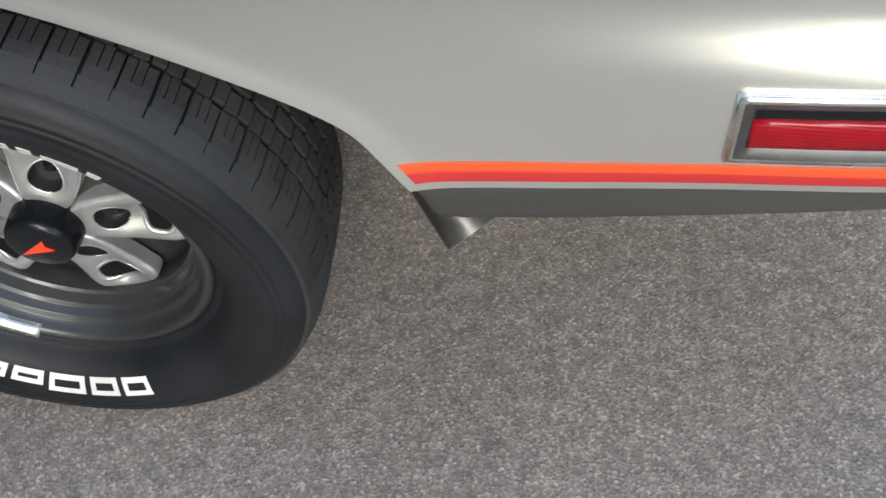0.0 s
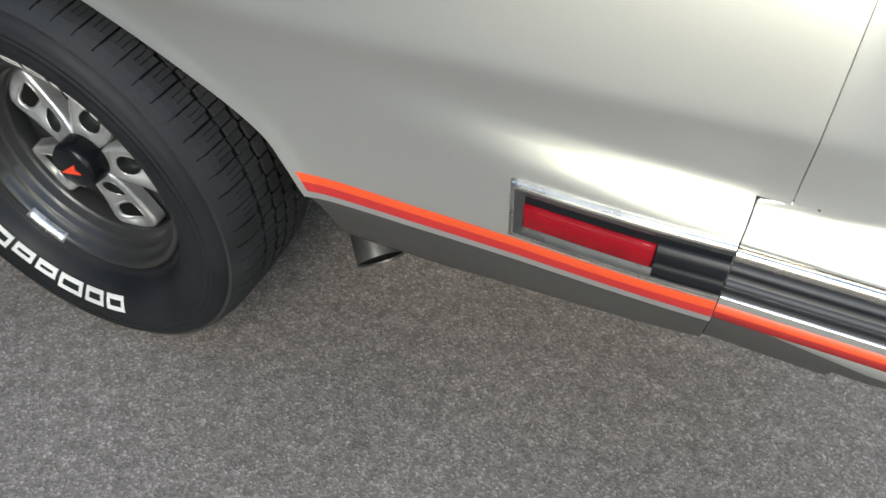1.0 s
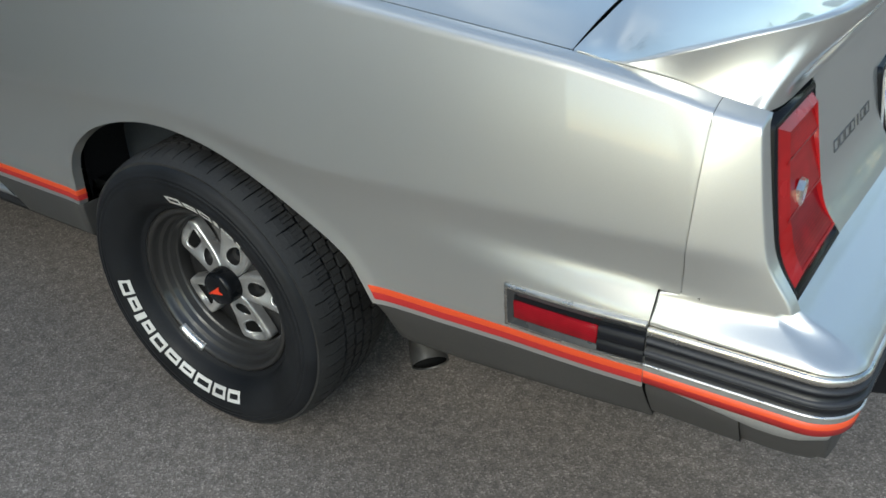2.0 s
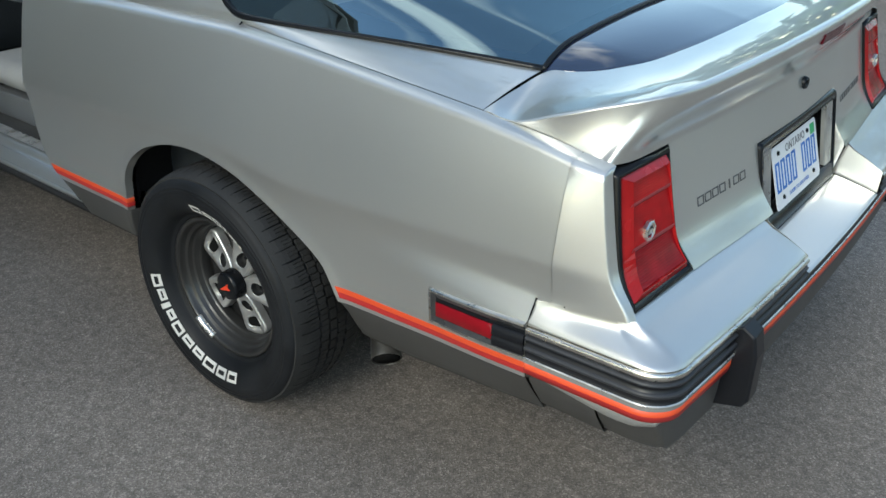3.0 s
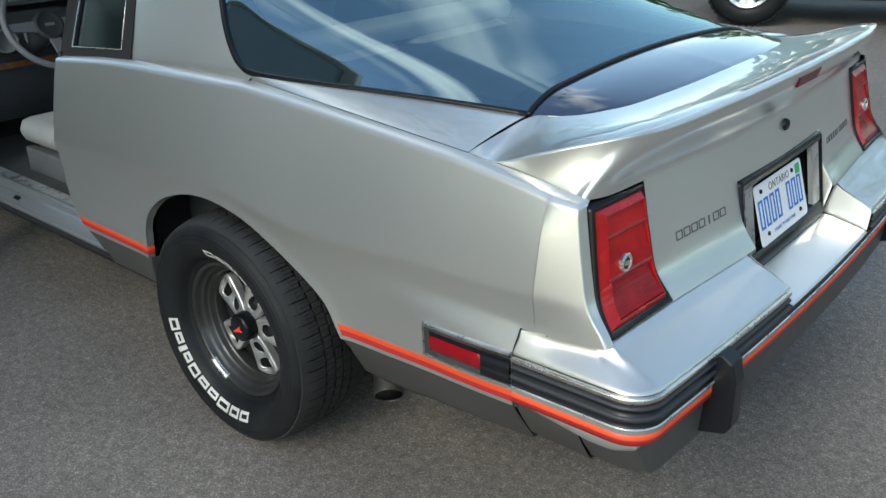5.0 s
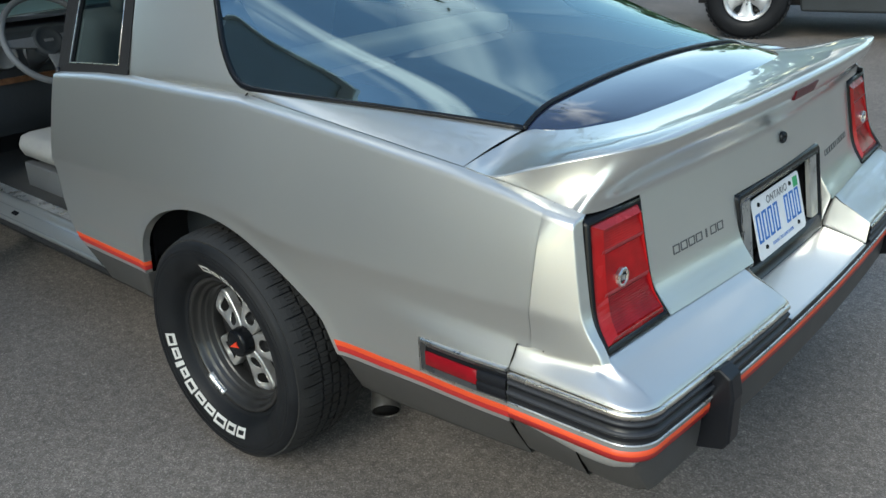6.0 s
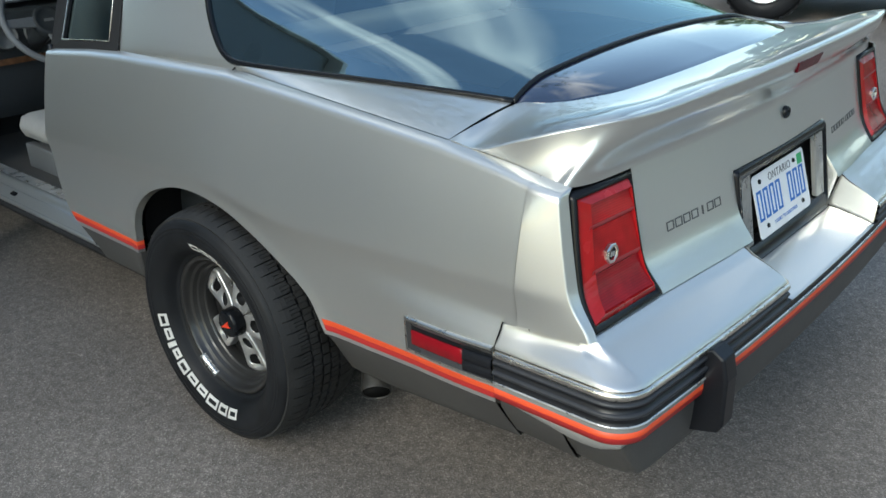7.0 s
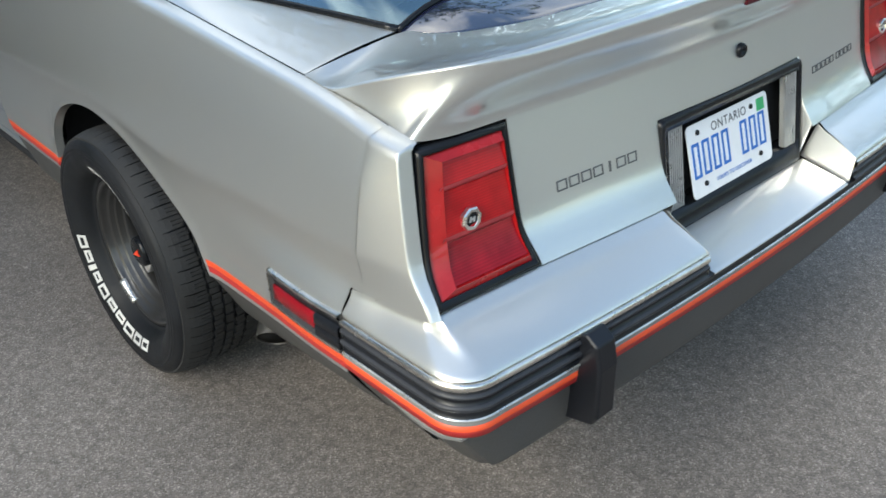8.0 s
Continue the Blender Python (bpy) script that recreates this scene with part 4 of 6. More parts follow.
def tail_lamp(flipped):
    def fin(bm):
        if flipped:
            mirror_y(bm)
        return bm
    bm = bmesh.new()
    zs = list(np.linspace(0.705, 0.938, 24))
    def loop(inset, out):
        pts = []
        z0, z1 = zs[0] + inset, zs[-1] - inset
        zz = [z0 + (z1 - z0) * k / 23 for k in range(24)]
        pts += [lamp_point(lamp_edges(z, inset)[0], z, out) for z in zz]
        pts += [lamp_point(lamp_edges(z, inset)[1], z, out) for z in zz[::-1]]
        return pts
    grid(bm, [loop(-0.003, -0.02), loop(-0.003, 0.003), loop(0.001, 0.006), loop(0.006, 0.006), loop(0.009, -0.012)], closed=True)
    lamp = part("tail_lamp", fin(bm), BLACK_TRIM, car, "red tail lamp in a black bezel")
    # moulded lens: one bevel all round, then three sloping panes with a ledge between them
    z_low, z_high = 0.713, 0.930
    steps = [(z_high - 0.014, 0.0060), (0.8800, 0.0125), (0.8690, 0.0062), (0.8010, 0.0128), (0.7880, 0.0062), (z_low + 0.016, 0.0130)]
    def rail(left, inset, z, out):
        e = lamp_edges(z, 0.009)
        return lamp_point(e[0] + inset if left else e[1] - inset, z, out)
    bm = bmesh.new()
    zz = list(np.linspace(z_low, z_high, 24))
    outer = [rail(True, 0.0, z, 0.002) for z in zz] + [rail(False, 0.0, z, 0.002) for z in zz[::-1]]
    back = [(x - 0.012, y, z) for x, y, z in outer]
    zi = list(np.linspace(z_low + 0.014, z_high - 0.012, 24))
    inner = [rail(True, 0.027, z, 0.0150 if z < 0.79 else 0.0135) for z in zi] + [rail(False, 0.006, z, 0.0150 if z < 0.79 else 0.0135) for z in zi[::-1]]
    sunk = [rail(True, 0.029, z, 0.0045) for z in zi] + [rail(False, 0.007, z, 0.0045) for z in zi[::-1]]
    grid(bm, [back, outer, inner, sunk], closed=True)
    bmesh.ops.recalc_face_normals(bm, faces=bm.faces[:])
    lens = part("lens_rim", fin(bm), RED_EDGE, lamp, smooth=False)
    for name, (za_, oa), (zb_, ob_), mat in (("upper_lens", steps[0], steps[1], RED_LENS), ("middle_lens", steps[2], steps[3], RED_LENS), ("lower_lens", steps[4], steps[5], RED_LENS_DARK)):
        bm = bmesh.new()
        rows = []
        for q in np.linspace(0, 1, 8):
            z, o = za_ + (zb_ - za_) * q, oa + (ob_ - oa) * q
            p0, p1 = Vector(rail(True, 0.0275, z, o)), Vector(rail(False, 0.0065, z, o))
            rows.append([tuple(p0.lerp(p1, k / 6)) for k in range(7)])
        grid(bm, rows, flip=True)
        part(name, fin(bm), mat, lens, smooth=False)
    for (za_, oa), (zb_, ob_) in ((steps[1], steps[2]), (steps[3], steps[4])):
        bm = bmesh.new()
        mid = ((za_ + zb_) / 2, (oa + ob_) / 2 + 0.0022)
        rows = [[rail(True, 0.020, z, o), rail(True, 0.05, z, o), rail(False, 0.05, z, o), rail(False, 0.0062, z, o)] for z, o in ((za_ + 0.0005, oa + 0.001), mid, (zb_, ob_))]
        grid(bm, rows, flip=True)
        part("lens_ledge", fin(bm), RED_LEDGE, lens, smooth=False)
    bm = bmesh.new()
    ang = [math.pi * 2 * (k + 0.5) / 8 for k in range(8)]
    rows = [[(r * math.cos(a), y, r * math.sin(a)) for a in ang] for r, y in ((0.0215, 0.004), (0.0215, -0.003), (0.019, -0.006), (0.0145, -0.006), (0.013, -0.003))]
    grid(bm, rows, closed=True)
    y = 0.137 if not flipped else 2 * YC - 0.137
    part("lamp_emblem", bm, CHROME, lamp, "octagonal chrome emblem", smooth=False, m=pose(tail_x(0.137, 0.815) + 0.012, y, 0.815, 0, 9, 90))
    bm = bmesh.new()
    vs = [bm.verts.new((0.0142 * math.cos(a), -0.0035, 0.0142 * math.sin(a))) for a in ang]
    bm.faces.new(vs)
    box(bm, -0.006, -0.002, -0.005, -0.0035, -0.005, 0.005, 1)
    box(bm, 0.002, 0.006, -0.005, -0.0035, -0.005, 0.005, 1)
    box(bm, -0.002, 0.002, -0.005, -0.0035, -0.001, 0.002, 1)
    bmesh.ops.recalc_face_normals(bm, faces=bm.faces[:])
    part("emblem_centre", bm, [BLACK_TRIM, ALLOY], lamp, smooth=False, m=pose(tail_x(0.137, 0.815) + 0.012, y, 0.815, 0, 9, 90))


for flipped in (False, True):
    tail_lamp(flipped)

# ---- side marker lamp in a chrome frame, with the rub strip behind it ----
for flipped in (False, True):
    def fin(bm):
        if flipped:
            mirror_y(bm)
        return bm
    def mk(x, z, out):
        return (x, side_y(x, z) - out, z)
    top = lambda x: 0.6235 + (x - 0.736) * 0.076
    bot = lambda x: table(x, STRIPE_TOP) + 0.0110
    xs = np.linspace(0.0, 1.0, 30)
    def frame_loop(inset, out, x0=0.734, x1=0.979):
        pts = []
        for k in xs:
            x = x0 + inset + (x1 - x0 - inset) * k
            pts.append(mk(x, top(x) - inset, out))
        for k in xs[::-1]:
            xb = x0 + 0.003 + inset
            x = xb + (x1 - xb) * k
            pts.append(mk(x, bot(x) + inset * 0.85, out))
        return pts
    bm = bmesh.new()
    # the inner bevel is chrome too, coloured dark for the ground it mirrors
    grid(bm, [frame_loop(0.0, -0.004), frame_loop(0.0, 0.006), frame_loop(0.0015, 0.010), frame_loop(0.0065, 0.010), frame_loop(0.018, 0.004)], closed=True, mats=[0, 0, 0, 1])
    bmesh.ops.delete(bm, geom=[f for f in bm.faces if min(v.co.x for v in f.verts) > 0.9785], context="FACES")
    marker = part("side_marker_lamp", fin(bm), [CHROME, DARK_REFLECTION], car, "red side marker lamp in a chrome frame")
    bm = bmesh.new()
    rows = [[mk(x, top(x) - 0.011 + (bot(x) + 0.0055 - top(x) + 0.011) * q, 0.0036) for x in np.linspace(0.744, 0.979, 24)] for q in (0, 0.5, 1)]
    grid(bm, rows)
    part("marker_back", fin(bm), BLACK_TRIM, marker)
    bm = bmesh.new()
    def lens_loop(d, out):
        pts = [mk(x, top(x) - 0.029 - d, out) for x in np.linspace(0.752 + d, 0.903 - d, 12)]
        pts += [mk(x, bot(x) + 0.0165 + d, out) for x in np.linspace(0.903 - d, 0.753 + d, 12)]
        return pts
    vs = grid(bm, [lens_loop(0, 0.002), lens_loop(0, 0.006), lens_loop(0.003, 0.0085)], closed=True)
    q = vs[-1]
    for k in range(11):
        bm.faces.new((q[k], q[k + 1], q[22 - k], q[23 - k]))
    bmesh.ops.recalc_face_normals(bm, faces=bm.faces[:])
    part("marker_lens", fin(bm), RED_LENS_DARK, marker)
    bm = bmesh.new()
    rows = []
    for x in np.linspace(0.905, 0.979, 8):
        a, b = top(x) - 0.026, bot(x) + 0.006
        m_ = (a + b) / 2
        rows.append([mk(x, a, 0.003), mk(x, a - 0.002, 0.0095), mk(x, m_ + 0.003, 0.0105), mk(x, m_, 0.006), mk(x, m_ - 0.003, 0.0105), mk(x, b + 0.002, 0.0095), mk(x, b, 0.003)])
    grid(bm, rows, flip=True)
    part("rub_strip", fin(bm), BLACK_RUBBER, marker)

# ---- rear glass, dark panel, pillars, roof ----
GEDGE = [(-0.215, 0.235, 1.352), (-0.17, 0.20, 1.315), (-0.129, 0.171, 1.266), (-0.097, 0.149, 1.213), (-0.064, 0.127, 1.161), (-0.02, 0.106, 1.111), (0.029, 0.091, 1.075), (0.09, 0.092, 1.058), (0.25, 0.133, 1.049), (0.45, 0.190, 1.040), (0.62, 0.238, 1.031), (0.785, 0.283, 1.021)]
GMID = [(-0.235, YC, 1.388), (-0.14, YC, 1.365), (-0.05, YC, 1.342), (0.04, YC, 1.318), (0.13, YC, 1.292), (0.22, YC, 1.264), (0.31, YC, 1.235), (0.40, YC, 1.205), (0.50, YC, 1.170), (0.59, YC, 1.138), (0.68, YC, 1.107), (0.765, YC, 1.076)]


def glass_point(u, w, lift=0.0):
    a, b = interp(u, GEDGE), interp(u, GMID)
    k = 0.42 * (1 - (1 - min(w / 0.24, 1.0)) ** 2) + 0.58 * (1 - (1 - w) ** 2)
    return Vector((a.x + (b.x - a.x) * k, a.y + (b.y - a.y) * w, a.z + (b.z - a.z) * k + lift))


def half_rows(fn, us, n=24):
    rows = []
    for u in us:
        r = [Vector(fn(u, k / n)) for k in range(n + 1)]
        rows.append(r + [Vector((p.x, 2 * YC - p.y, p.z)) for p in r[-2::-1]])
    return rows


bm = bmesh.new()
sheet = half_rows(glass_point, np.linspace(0, 1, 60), 32)
sheet = np.array([[tuple(p) for p in r] for r in sheet])
for k in range(300):                                   # evens out the sheet between its edges
    sheet[1:-1, 1:-1] = sheet[1:-1, 1:-1] * 0.5 + (sheet[:-2, 1:-1] + sheet[2:, 1:-1]) * 0.25
sheet = [[tuple(p) for p in r] for r in sheet]
grid(bm, sheet, flip=True)
pane = part("rear_window", bm, GLASS, car, "large curved tinted rear window")
pane.visible_shadow = False


def below(i, j):
    return Vector(sheet[i][j]) - Vector((0, 0, 0.003))


bm = bmesh.new()
last_row, last_col = len(sheet) - 1, len(sheet[0]) - 1
for cols in ((0, 1, 2), (last_col, last_col - 1, last_col - 2)):
    grid(bm, [[tuple(below(i, j)) for i in range(last_row + 1)] for j in cols])
grid(bm, [[tuple(below(i, j)) for j in range(last_col + 1)] for i in (last_row, last_row - 1, last_row - 2)])
bmesh.ops.recalc_face_normals(bm, faces=bm.faces[:])
part("window_border", bm, BLACK_TRIM, pane, "black printed border inside the rear window")


def dark_panel(q, w):
    a = glass_point(1.0, w, -0.002)
    t = w
    d = interp(2 / 9 + 7 / 9 * t, DECK)
    d = Vector((d.x, a.y, 0))
    # deck edge at the same place across the car
    ys = [interp(2 / 9 + 7 / 9 * k / 40, DECK) for k in range(41)]
    x = float(np.interp(a.y, [p.y for p in ys], [p.x for p in ys]))
    z = float(np.interp(a.y, [p.y for p in ys], [p.z for p in ys]))
    p = a.lerp(Vector((x, a.y, z - 0.001)), q)
    p.z += 0.006 * math.sin(math.pi * q) * smooth(0, 0.25, w)
    return p


bm = bmesh.new()
grid(bm, half_rows(dark_panel, np.linspace(0.012, 0.995, 12), 40), flip=True)
part("dark_deck_panel", bm, BLACK_GLOSS, car, "glossy black deck panel below the window", solid=0.002)
# black seals
for nm, pts, r in (("window_seal", [glass_point(u, 0, 0.002) for u in np.linspace(0.0, 1, 70)], 0.0085),):
    for flipped in (False, True):
        bm = bmesh.new()
        tube(bm, [(p.x, p.y if not flipped else 2 * YC - p.y, p.z) for p in pts], r, 8)
        part(nm, bm, BLACK_TRIM, car)
pts = [glass_point(1.0, w / 40, 0.001) for w in range(41)]
pts += [Vector((p.x, 2 * YC - p.y, p.z)) for p in pts[-2::-1]]
bm = bmesh.new()
tube(bm, pts, 0.006, 8)
part("window_seal", bm, BLACK_TRIM, car)

for flipped in (False, True):
    def fin(bm):
        if flipped:
            mirror_y(bm)
        return bm
    # deck beside the glass
    bm = bmesh.new()
    rows = []
    for k in range(40):
        t = k / 39
        xs_ = 0.078 + (0.7905 - 0.078) * t
        s = Vector((xs_, table(xs_, SEAM_Y) + 0.0045, table(xs_, SEAM) + 0.0005))
        g = interp((6.75 + (11 - 6.75) * t) / 11, GEDGE)
        rows.append([tuple(s.lerp(g, q) + Vector((0, 0, 0.004 * math.sin(q * math.pi)))) for q in np.linspace(0, 1, 8)])
    grid(bm, rows, flip=False)
    part("rear_deck_side", fin(bm), SILVER, car, solid=0.0015)
    # rear pillar
    bm = bmesh.new()
    rows = []
    for v in np.linspace(0, 1, 26):
        zf = 1.034 + (1.352 - 1.034) * v
        f = Vector((table(zf, [(1.032, -0.458), (1.16, -0.488), (1.352, -0.535)]), table(zf, [(1.03, 0.072), (1.16, 0.126), (1.25, 0.166), (1.352, 0.228)]), zf))
        ub = (7.0 * (1 - v) ** 0.8) / 11 if v > 0 else 7.0 / 11
        b = interp(ub, GEDGE)
        rows.append([tuple(f.lerp(b, q) + Vector((0, -0.008 * math.sin(q * math.pi), 0))) for q in np.linspace(0, 1, 14)])
    rows.insert(0, [(p[0], table(p[0], SEAM_Y) + 0.002, table(p[0], SEAM) - 0.004) for p in rows[0]])
    grid(bm, rows, flip=True)
    part("rear_pillar", fin(bm), SILVER, car, solid=0.002)
    bm = bmesh.new()
    tube(bm, [(0.079, 0.083, 1.0495), (0.0795, 0.0785, 1.0470), (0.080, 0.0735, 1.0435), (0.081, 0.0700, 1.0395)], 0.0022, 6)
    part("pillar_joint", fin(bm), BLACK_MATTE, car)
    # quarter window with its black frame
    frame_pts = [(-0.862, 0.058, 1.003), (-0.462, 0.070, 1.033), (-0.515, 0.168, 1.255), (-0.54, 0.224, 1.345), (-0.90, 0.215, 1.345), (-0.885, 0.155, 1.23)]
    inner = [(-0.79, 0.070, 1.040), (-0.52, 0.082, 1.058), (-0.565, 0.168, 1.25), (-0.585, 0.208, 1.318), (-0.83, 0.205, 1.318), (-0.815, 0.160, 1.235)]
    bm = bmesh.new()
    grid(bm, [frame_pts, [(x, y - 0.004, z) for x, y, z in frame_pts], [(x, y - 0.004, z) for x, y, z in inner], [(x, y + 0.014, z) for x, y, z in inner]], closed=True, flip=True)
    qf = part("quarter_window_frame", fin(bm), BLACK_MATTE, car, "black quarter window frame", smooth=False)
    bm = bmesh.new()
    vs = [bm.verts.new((x, y + 0.008, z)) for x, y, z in inner]
    bm.faces.new(vs)
    qg = part("quarter_window_pane", fin(bm), SIDE_GLASS, qf, smooth=False)
    qg.visible_shadow = False
    bm = bmesh.new()
    tube(bm, [(x * 1.0, y - 0.004, z) for x, y, z in (inner[5], inner[0], inner[1], inner[2])], 0.0025, 6)
    part("bright_bead", fin(bm), CHROME, qf)

# roof
bm = bmesh.new()
rows = []
for x in np.linspace(-1.62, -0.225, 22):
    r = []
    for w in np.linspace(-1, 1, 25):
        half = 0.648
        drop = 0.036 * abs(w) ** 2.6
        front = 0.09 * max(0.0, (-1.15 - x) / 0.47) ** 2
        back = 0.0 if x < -0.5 else 0.006 * ((x + 0.5) / 0.275) ** 2
        r.append((x + 0.02 * (1 - w * w) * (1 if x > -0.3 else 0) - 0.012, YC + half * w, 1.396 - drop - front - back))
    rows.append(r)
grid(bm, rows, flip=True)
part("roof", bm, SILVER, car, solid=0.006)

# ---- wheels ----
WALL_LINE = [(0.222, -0.0260), (0.228, -0.0370), (0.234, -0.0450), (0.241, -0.0505), (0.250, -0.0555), (0.262, -0.0610), (0.274, -0.0645), (0.2855, -0.0655)]


def wheel(m):
    """A wide tyre on a five-spoke rim; the outer face looks along -y."""
    bm = bmesh.new()
    prof = [(0.150, 0.16), (0.186, 0.15), (0.190, 0.11), (0.172, 0.098), (0.166, 0.080), (0.1645, 0.062), (0.1645, 0.046), (0.1650, 0.0445), (0.1685, 0.0425), (0.1692, 0.0415), (0.1705, 0.0270), (0.1712, 0.0258), (0.1758, 0.0235), (0.1766, 0.0225), (0.1785, 0.0115), (0.1793, 0.0103), (0.1860, 0.0075), (0.1870, 0.0065), (0.1895, -0.001), (0.1915, -0.006), (0.193, -0.010), (0.1965, -0.0125), (0.201, -0.0135), (0.2055, -0.0120), (0.207, -0.006), (0.206, 0.01), (0.2, 0.04), (0.196, 0.17), (0.15, 0.16)]
    revolve(bm, prof, 96)
    bmesh.ops.recalc_face_normals(bm, faces=bm.faces[:])
    wh = part("wheel", bm, RIM_GREY, car, "five-spoke wheel with a deep dark grey rim and wide tyre", m=m)
    # dished centre
    bm = bmesh.new()
    revolve(bm, [(0.0, 0.050), (0.05, 0.052), (0.075, 0.064), (0.11, 0.072), (0.15, 0.076), (0.170, 0.076), (0.172, 0.1), (0.0, 0.1)], 60)
    bmesh.ops.recalc_face_normals(bm, faces=bm.faces[:])
    part("rim_centre", bm, WEDGE_GREY, wh)
    for k in range(5):
        a = radians(72 * k)
        # broad petal: raised bright edges round a shallow bowl, pierced by a slot and a nut well
        rot2 = pose(0, 0, 0, 0, -math.degrees(a), 0)
        def half_angle(r):
            return radians(table(r, [(0.03, 35.6), (0.050, 34.5), (0.065, 31.0), (0.08, 27.6), (0.10, 23.6), (0.13, 20.6), (0.148, 19.2), (0.157, 17.4), (0.162, 14.0), (0.1645, 10.5)]))
        def petal_y(r, s):
            base = table(r, [(0.03, 0.034), (0.050, 0.035), (0.065, 0.038), (0.085, 0.041), (0.11, 0.044), (0.14, 0.046), (0.158, 0.048), (0.1645, 0.053)])
            deep = 0.0115 * min(1.0, max(0.0, (r - 0.05) / 0.03)) * min(1.0, max(0.0, (0.163 - r) / 0.012))
            q = min(1.0, abs(s) / 0.80)
            return base + deep * (1 - q * q * (3 - 2 * q))
        def petal_at(r, s, out=0.0):
            t = half_angle(r) * s
            return (r * math.cos(t), petal_y(r, s) - out, r * math.sin(t))
        bm = bmesh.new()
        ss = [-0.88] + list(np.linspace(-0.80, 0.80, 33)) + [0.88]
        rows = []
        for r in list(np.linspace(0.034, 0.153, 36)) + [0.157, 0.160, 0.162, 0.1635, 0.1645]:
            left = [petal_at(r, -1.04, -0.024), petal_at(r, -1.0, -0.006), petal_at(r, -0.97, -0.0012)]
            right = [petal_at(r, 0.97, -0.0012), petal_at(r, 1.0, -0.006), petal_at(r, 1.04, -0.024)]
            rows.append(left + [petal_at(r, q) for q in ss] + right)
        rows.append([(x, y + 0.020, z) for x, y, z in rows[-1]])
        grid(bm, rows, flip=True)
        SLOT_R, SLOT_DR, SLOT_W = 0.1290, 0.0155, 0.0290
        def slot_loop(grow, out, n=40):
            pts = []
            for j in range(n):
                t = 2 * math.pi * j / n
                c, s_ = math.cos(t), math.sin(t)
                r = SLOT_R + (SLOT_DR + grow) * math.copysign(abs(c) ** 0.62, c)
                z = (SLOT_W + grow) * (0.80 + 0.30 * (r - SLOT_R + 0.02) / 0.04) * math.copysign(abs(s_) ** 0.62, s_)
                pts.append(petal_at(r, z / r / half_angle(r), out))
            return pts
        WELL_R = 0.0755
        def well_loop(rad, out, n=24):
            pts = []
            for j in range(n):
                t = 2 * math.pi * j / n
                r, z = WELL_R + rad * math.cos(t), rad * math.sin(t)
                pts.append(petal_at(r, z / r / half_angle(r), out))
            return pts
        gone = []
        for f in bm.faces:
            c = f.calc_center_median()
            r = math.hypot(c.x, c.z)
            w_ = (SLOT_W + 0.003) * (0.80 + 0.30 * (r - SLOT_R + 0.02) / 0.04)
            if abs((r - SLOT_R) / (SLOT_DR + 0.003)) ** 3 + abs(c.z / w_) ** 3 < 1 or math.hypot(r - WELL_R, c.z) < 0.0200:
                gone.append(f)
        bmesh.ops.delete(bm, geom=gone, context="FACES")
        part("spoke", bm, ARGENT, wh, "broad bright metal spoke", m=rot2)
        # rolled rims of the slot and of the nut well
        bm = bmesh.new()
        grid(bm, [slot_loop(0.0062, -0.0016), slot_loop(0.0050, 0.0008), slot_loop(0.0025, 0.0014), slot_loop(0.0006, 0.0004), slot_loop(0.0, -0.002), slot_loop(-0.0005, -0.010)], closed=True, flip=True)
        bmesh.ops.recalc_face_normals(bm, faces=bm.faces[:])
        part("slot_frame", bm, ARGENT, wh, "bright metal surround of a slot", m=rot2)
        # black sheet across the slot, standing in for the shade of an open hole
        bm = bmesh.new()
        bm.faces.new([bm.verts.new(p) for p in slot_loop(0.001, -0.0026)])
        part("slot_shade", bm, SHADE_AND_SOOT, wh, m=rot2)
        bm = bmesh.new()
        vs = grid(bm, [well_loop(0.0225, -0.0016), well_loop(0.0212, 0.0008), well_loop(0.0195, 0.0002), well_loop(0.0188, -0.003), well_loop(0.0175, -0.024)], closed=True, flip=True, mats=[0, 0, 1, 1])
        f = bm.faces.new(vs[-1])
        f.material_index = 1
        bmesh.ops.recalc_face_normals(bm, faces=bm.faces[:])
        part("nut_well", bm, [ARGENT, WEDGE_GREY], wh, "recessed well of a wheel nut", m=rot2)
        # lug nut
        bm = bmesh.new()
        revolve(bm, [(0.0, -0.016), (0.006, -0.015), (0.0095, -0.010), (0.0105, 0.0), (0.0105, 0.02)], 6)
        part("lug_nut", bm, BLACK_TRIM, wh, smooth=False, m=rot2 @ pose(0.0755, 0.072, 0))
    bm = bmesh.new()
    revolve(bm, [(0.0, -0.002), (0.033, -0.002), (0.0385, 0.0005), (0.0415, 0.007), (0.043, 0.026), (0.0435, 0.050)], 40)
    bmesh.ops.recalc_face_normals(bm, faces=bm.faces[:])
    part("hub_cap", bm, BLACK_TRIM, wh, "black hub cap with a red pointer")
    bm = bmesh.new()
    tri = [(-0.025, -0.015), (0.010, 0.013), (0.009, 0.001), (0.018, -0.005)]
    a = [bm.verts.new((x, -0.0038, z)) for x, z in tri]
    b = [bm.verts.new((x, 0.001, z)) for x, z in tri]
    bm.faces.new(a)
    for k in range(4):
        bm.faces.new((a[k], b[k], b[(k + 1) % 4], a[(k + 1) % 4]))
    bmesh.ops.recalc_face_normals(bm, faces=bm.faces[:])
    part("red_pointer", bm, RED_ARROW, wh, smooth=False)
    # balance weight clipped to the rim
    bm = bmesh.new()
    rows = []
    for k in range(9):
        t = radians(-112 - 22 * k / 8)
        rows.append([(r * math.cos(t), y, r * math.sin(t)) for r, y in ((0.204, -0.0115), (0.203, -0.0185), (0.195, -0.0175), (0.190, -0.008), (0.191, 0.004))])
    vs = grid(bm, rows)
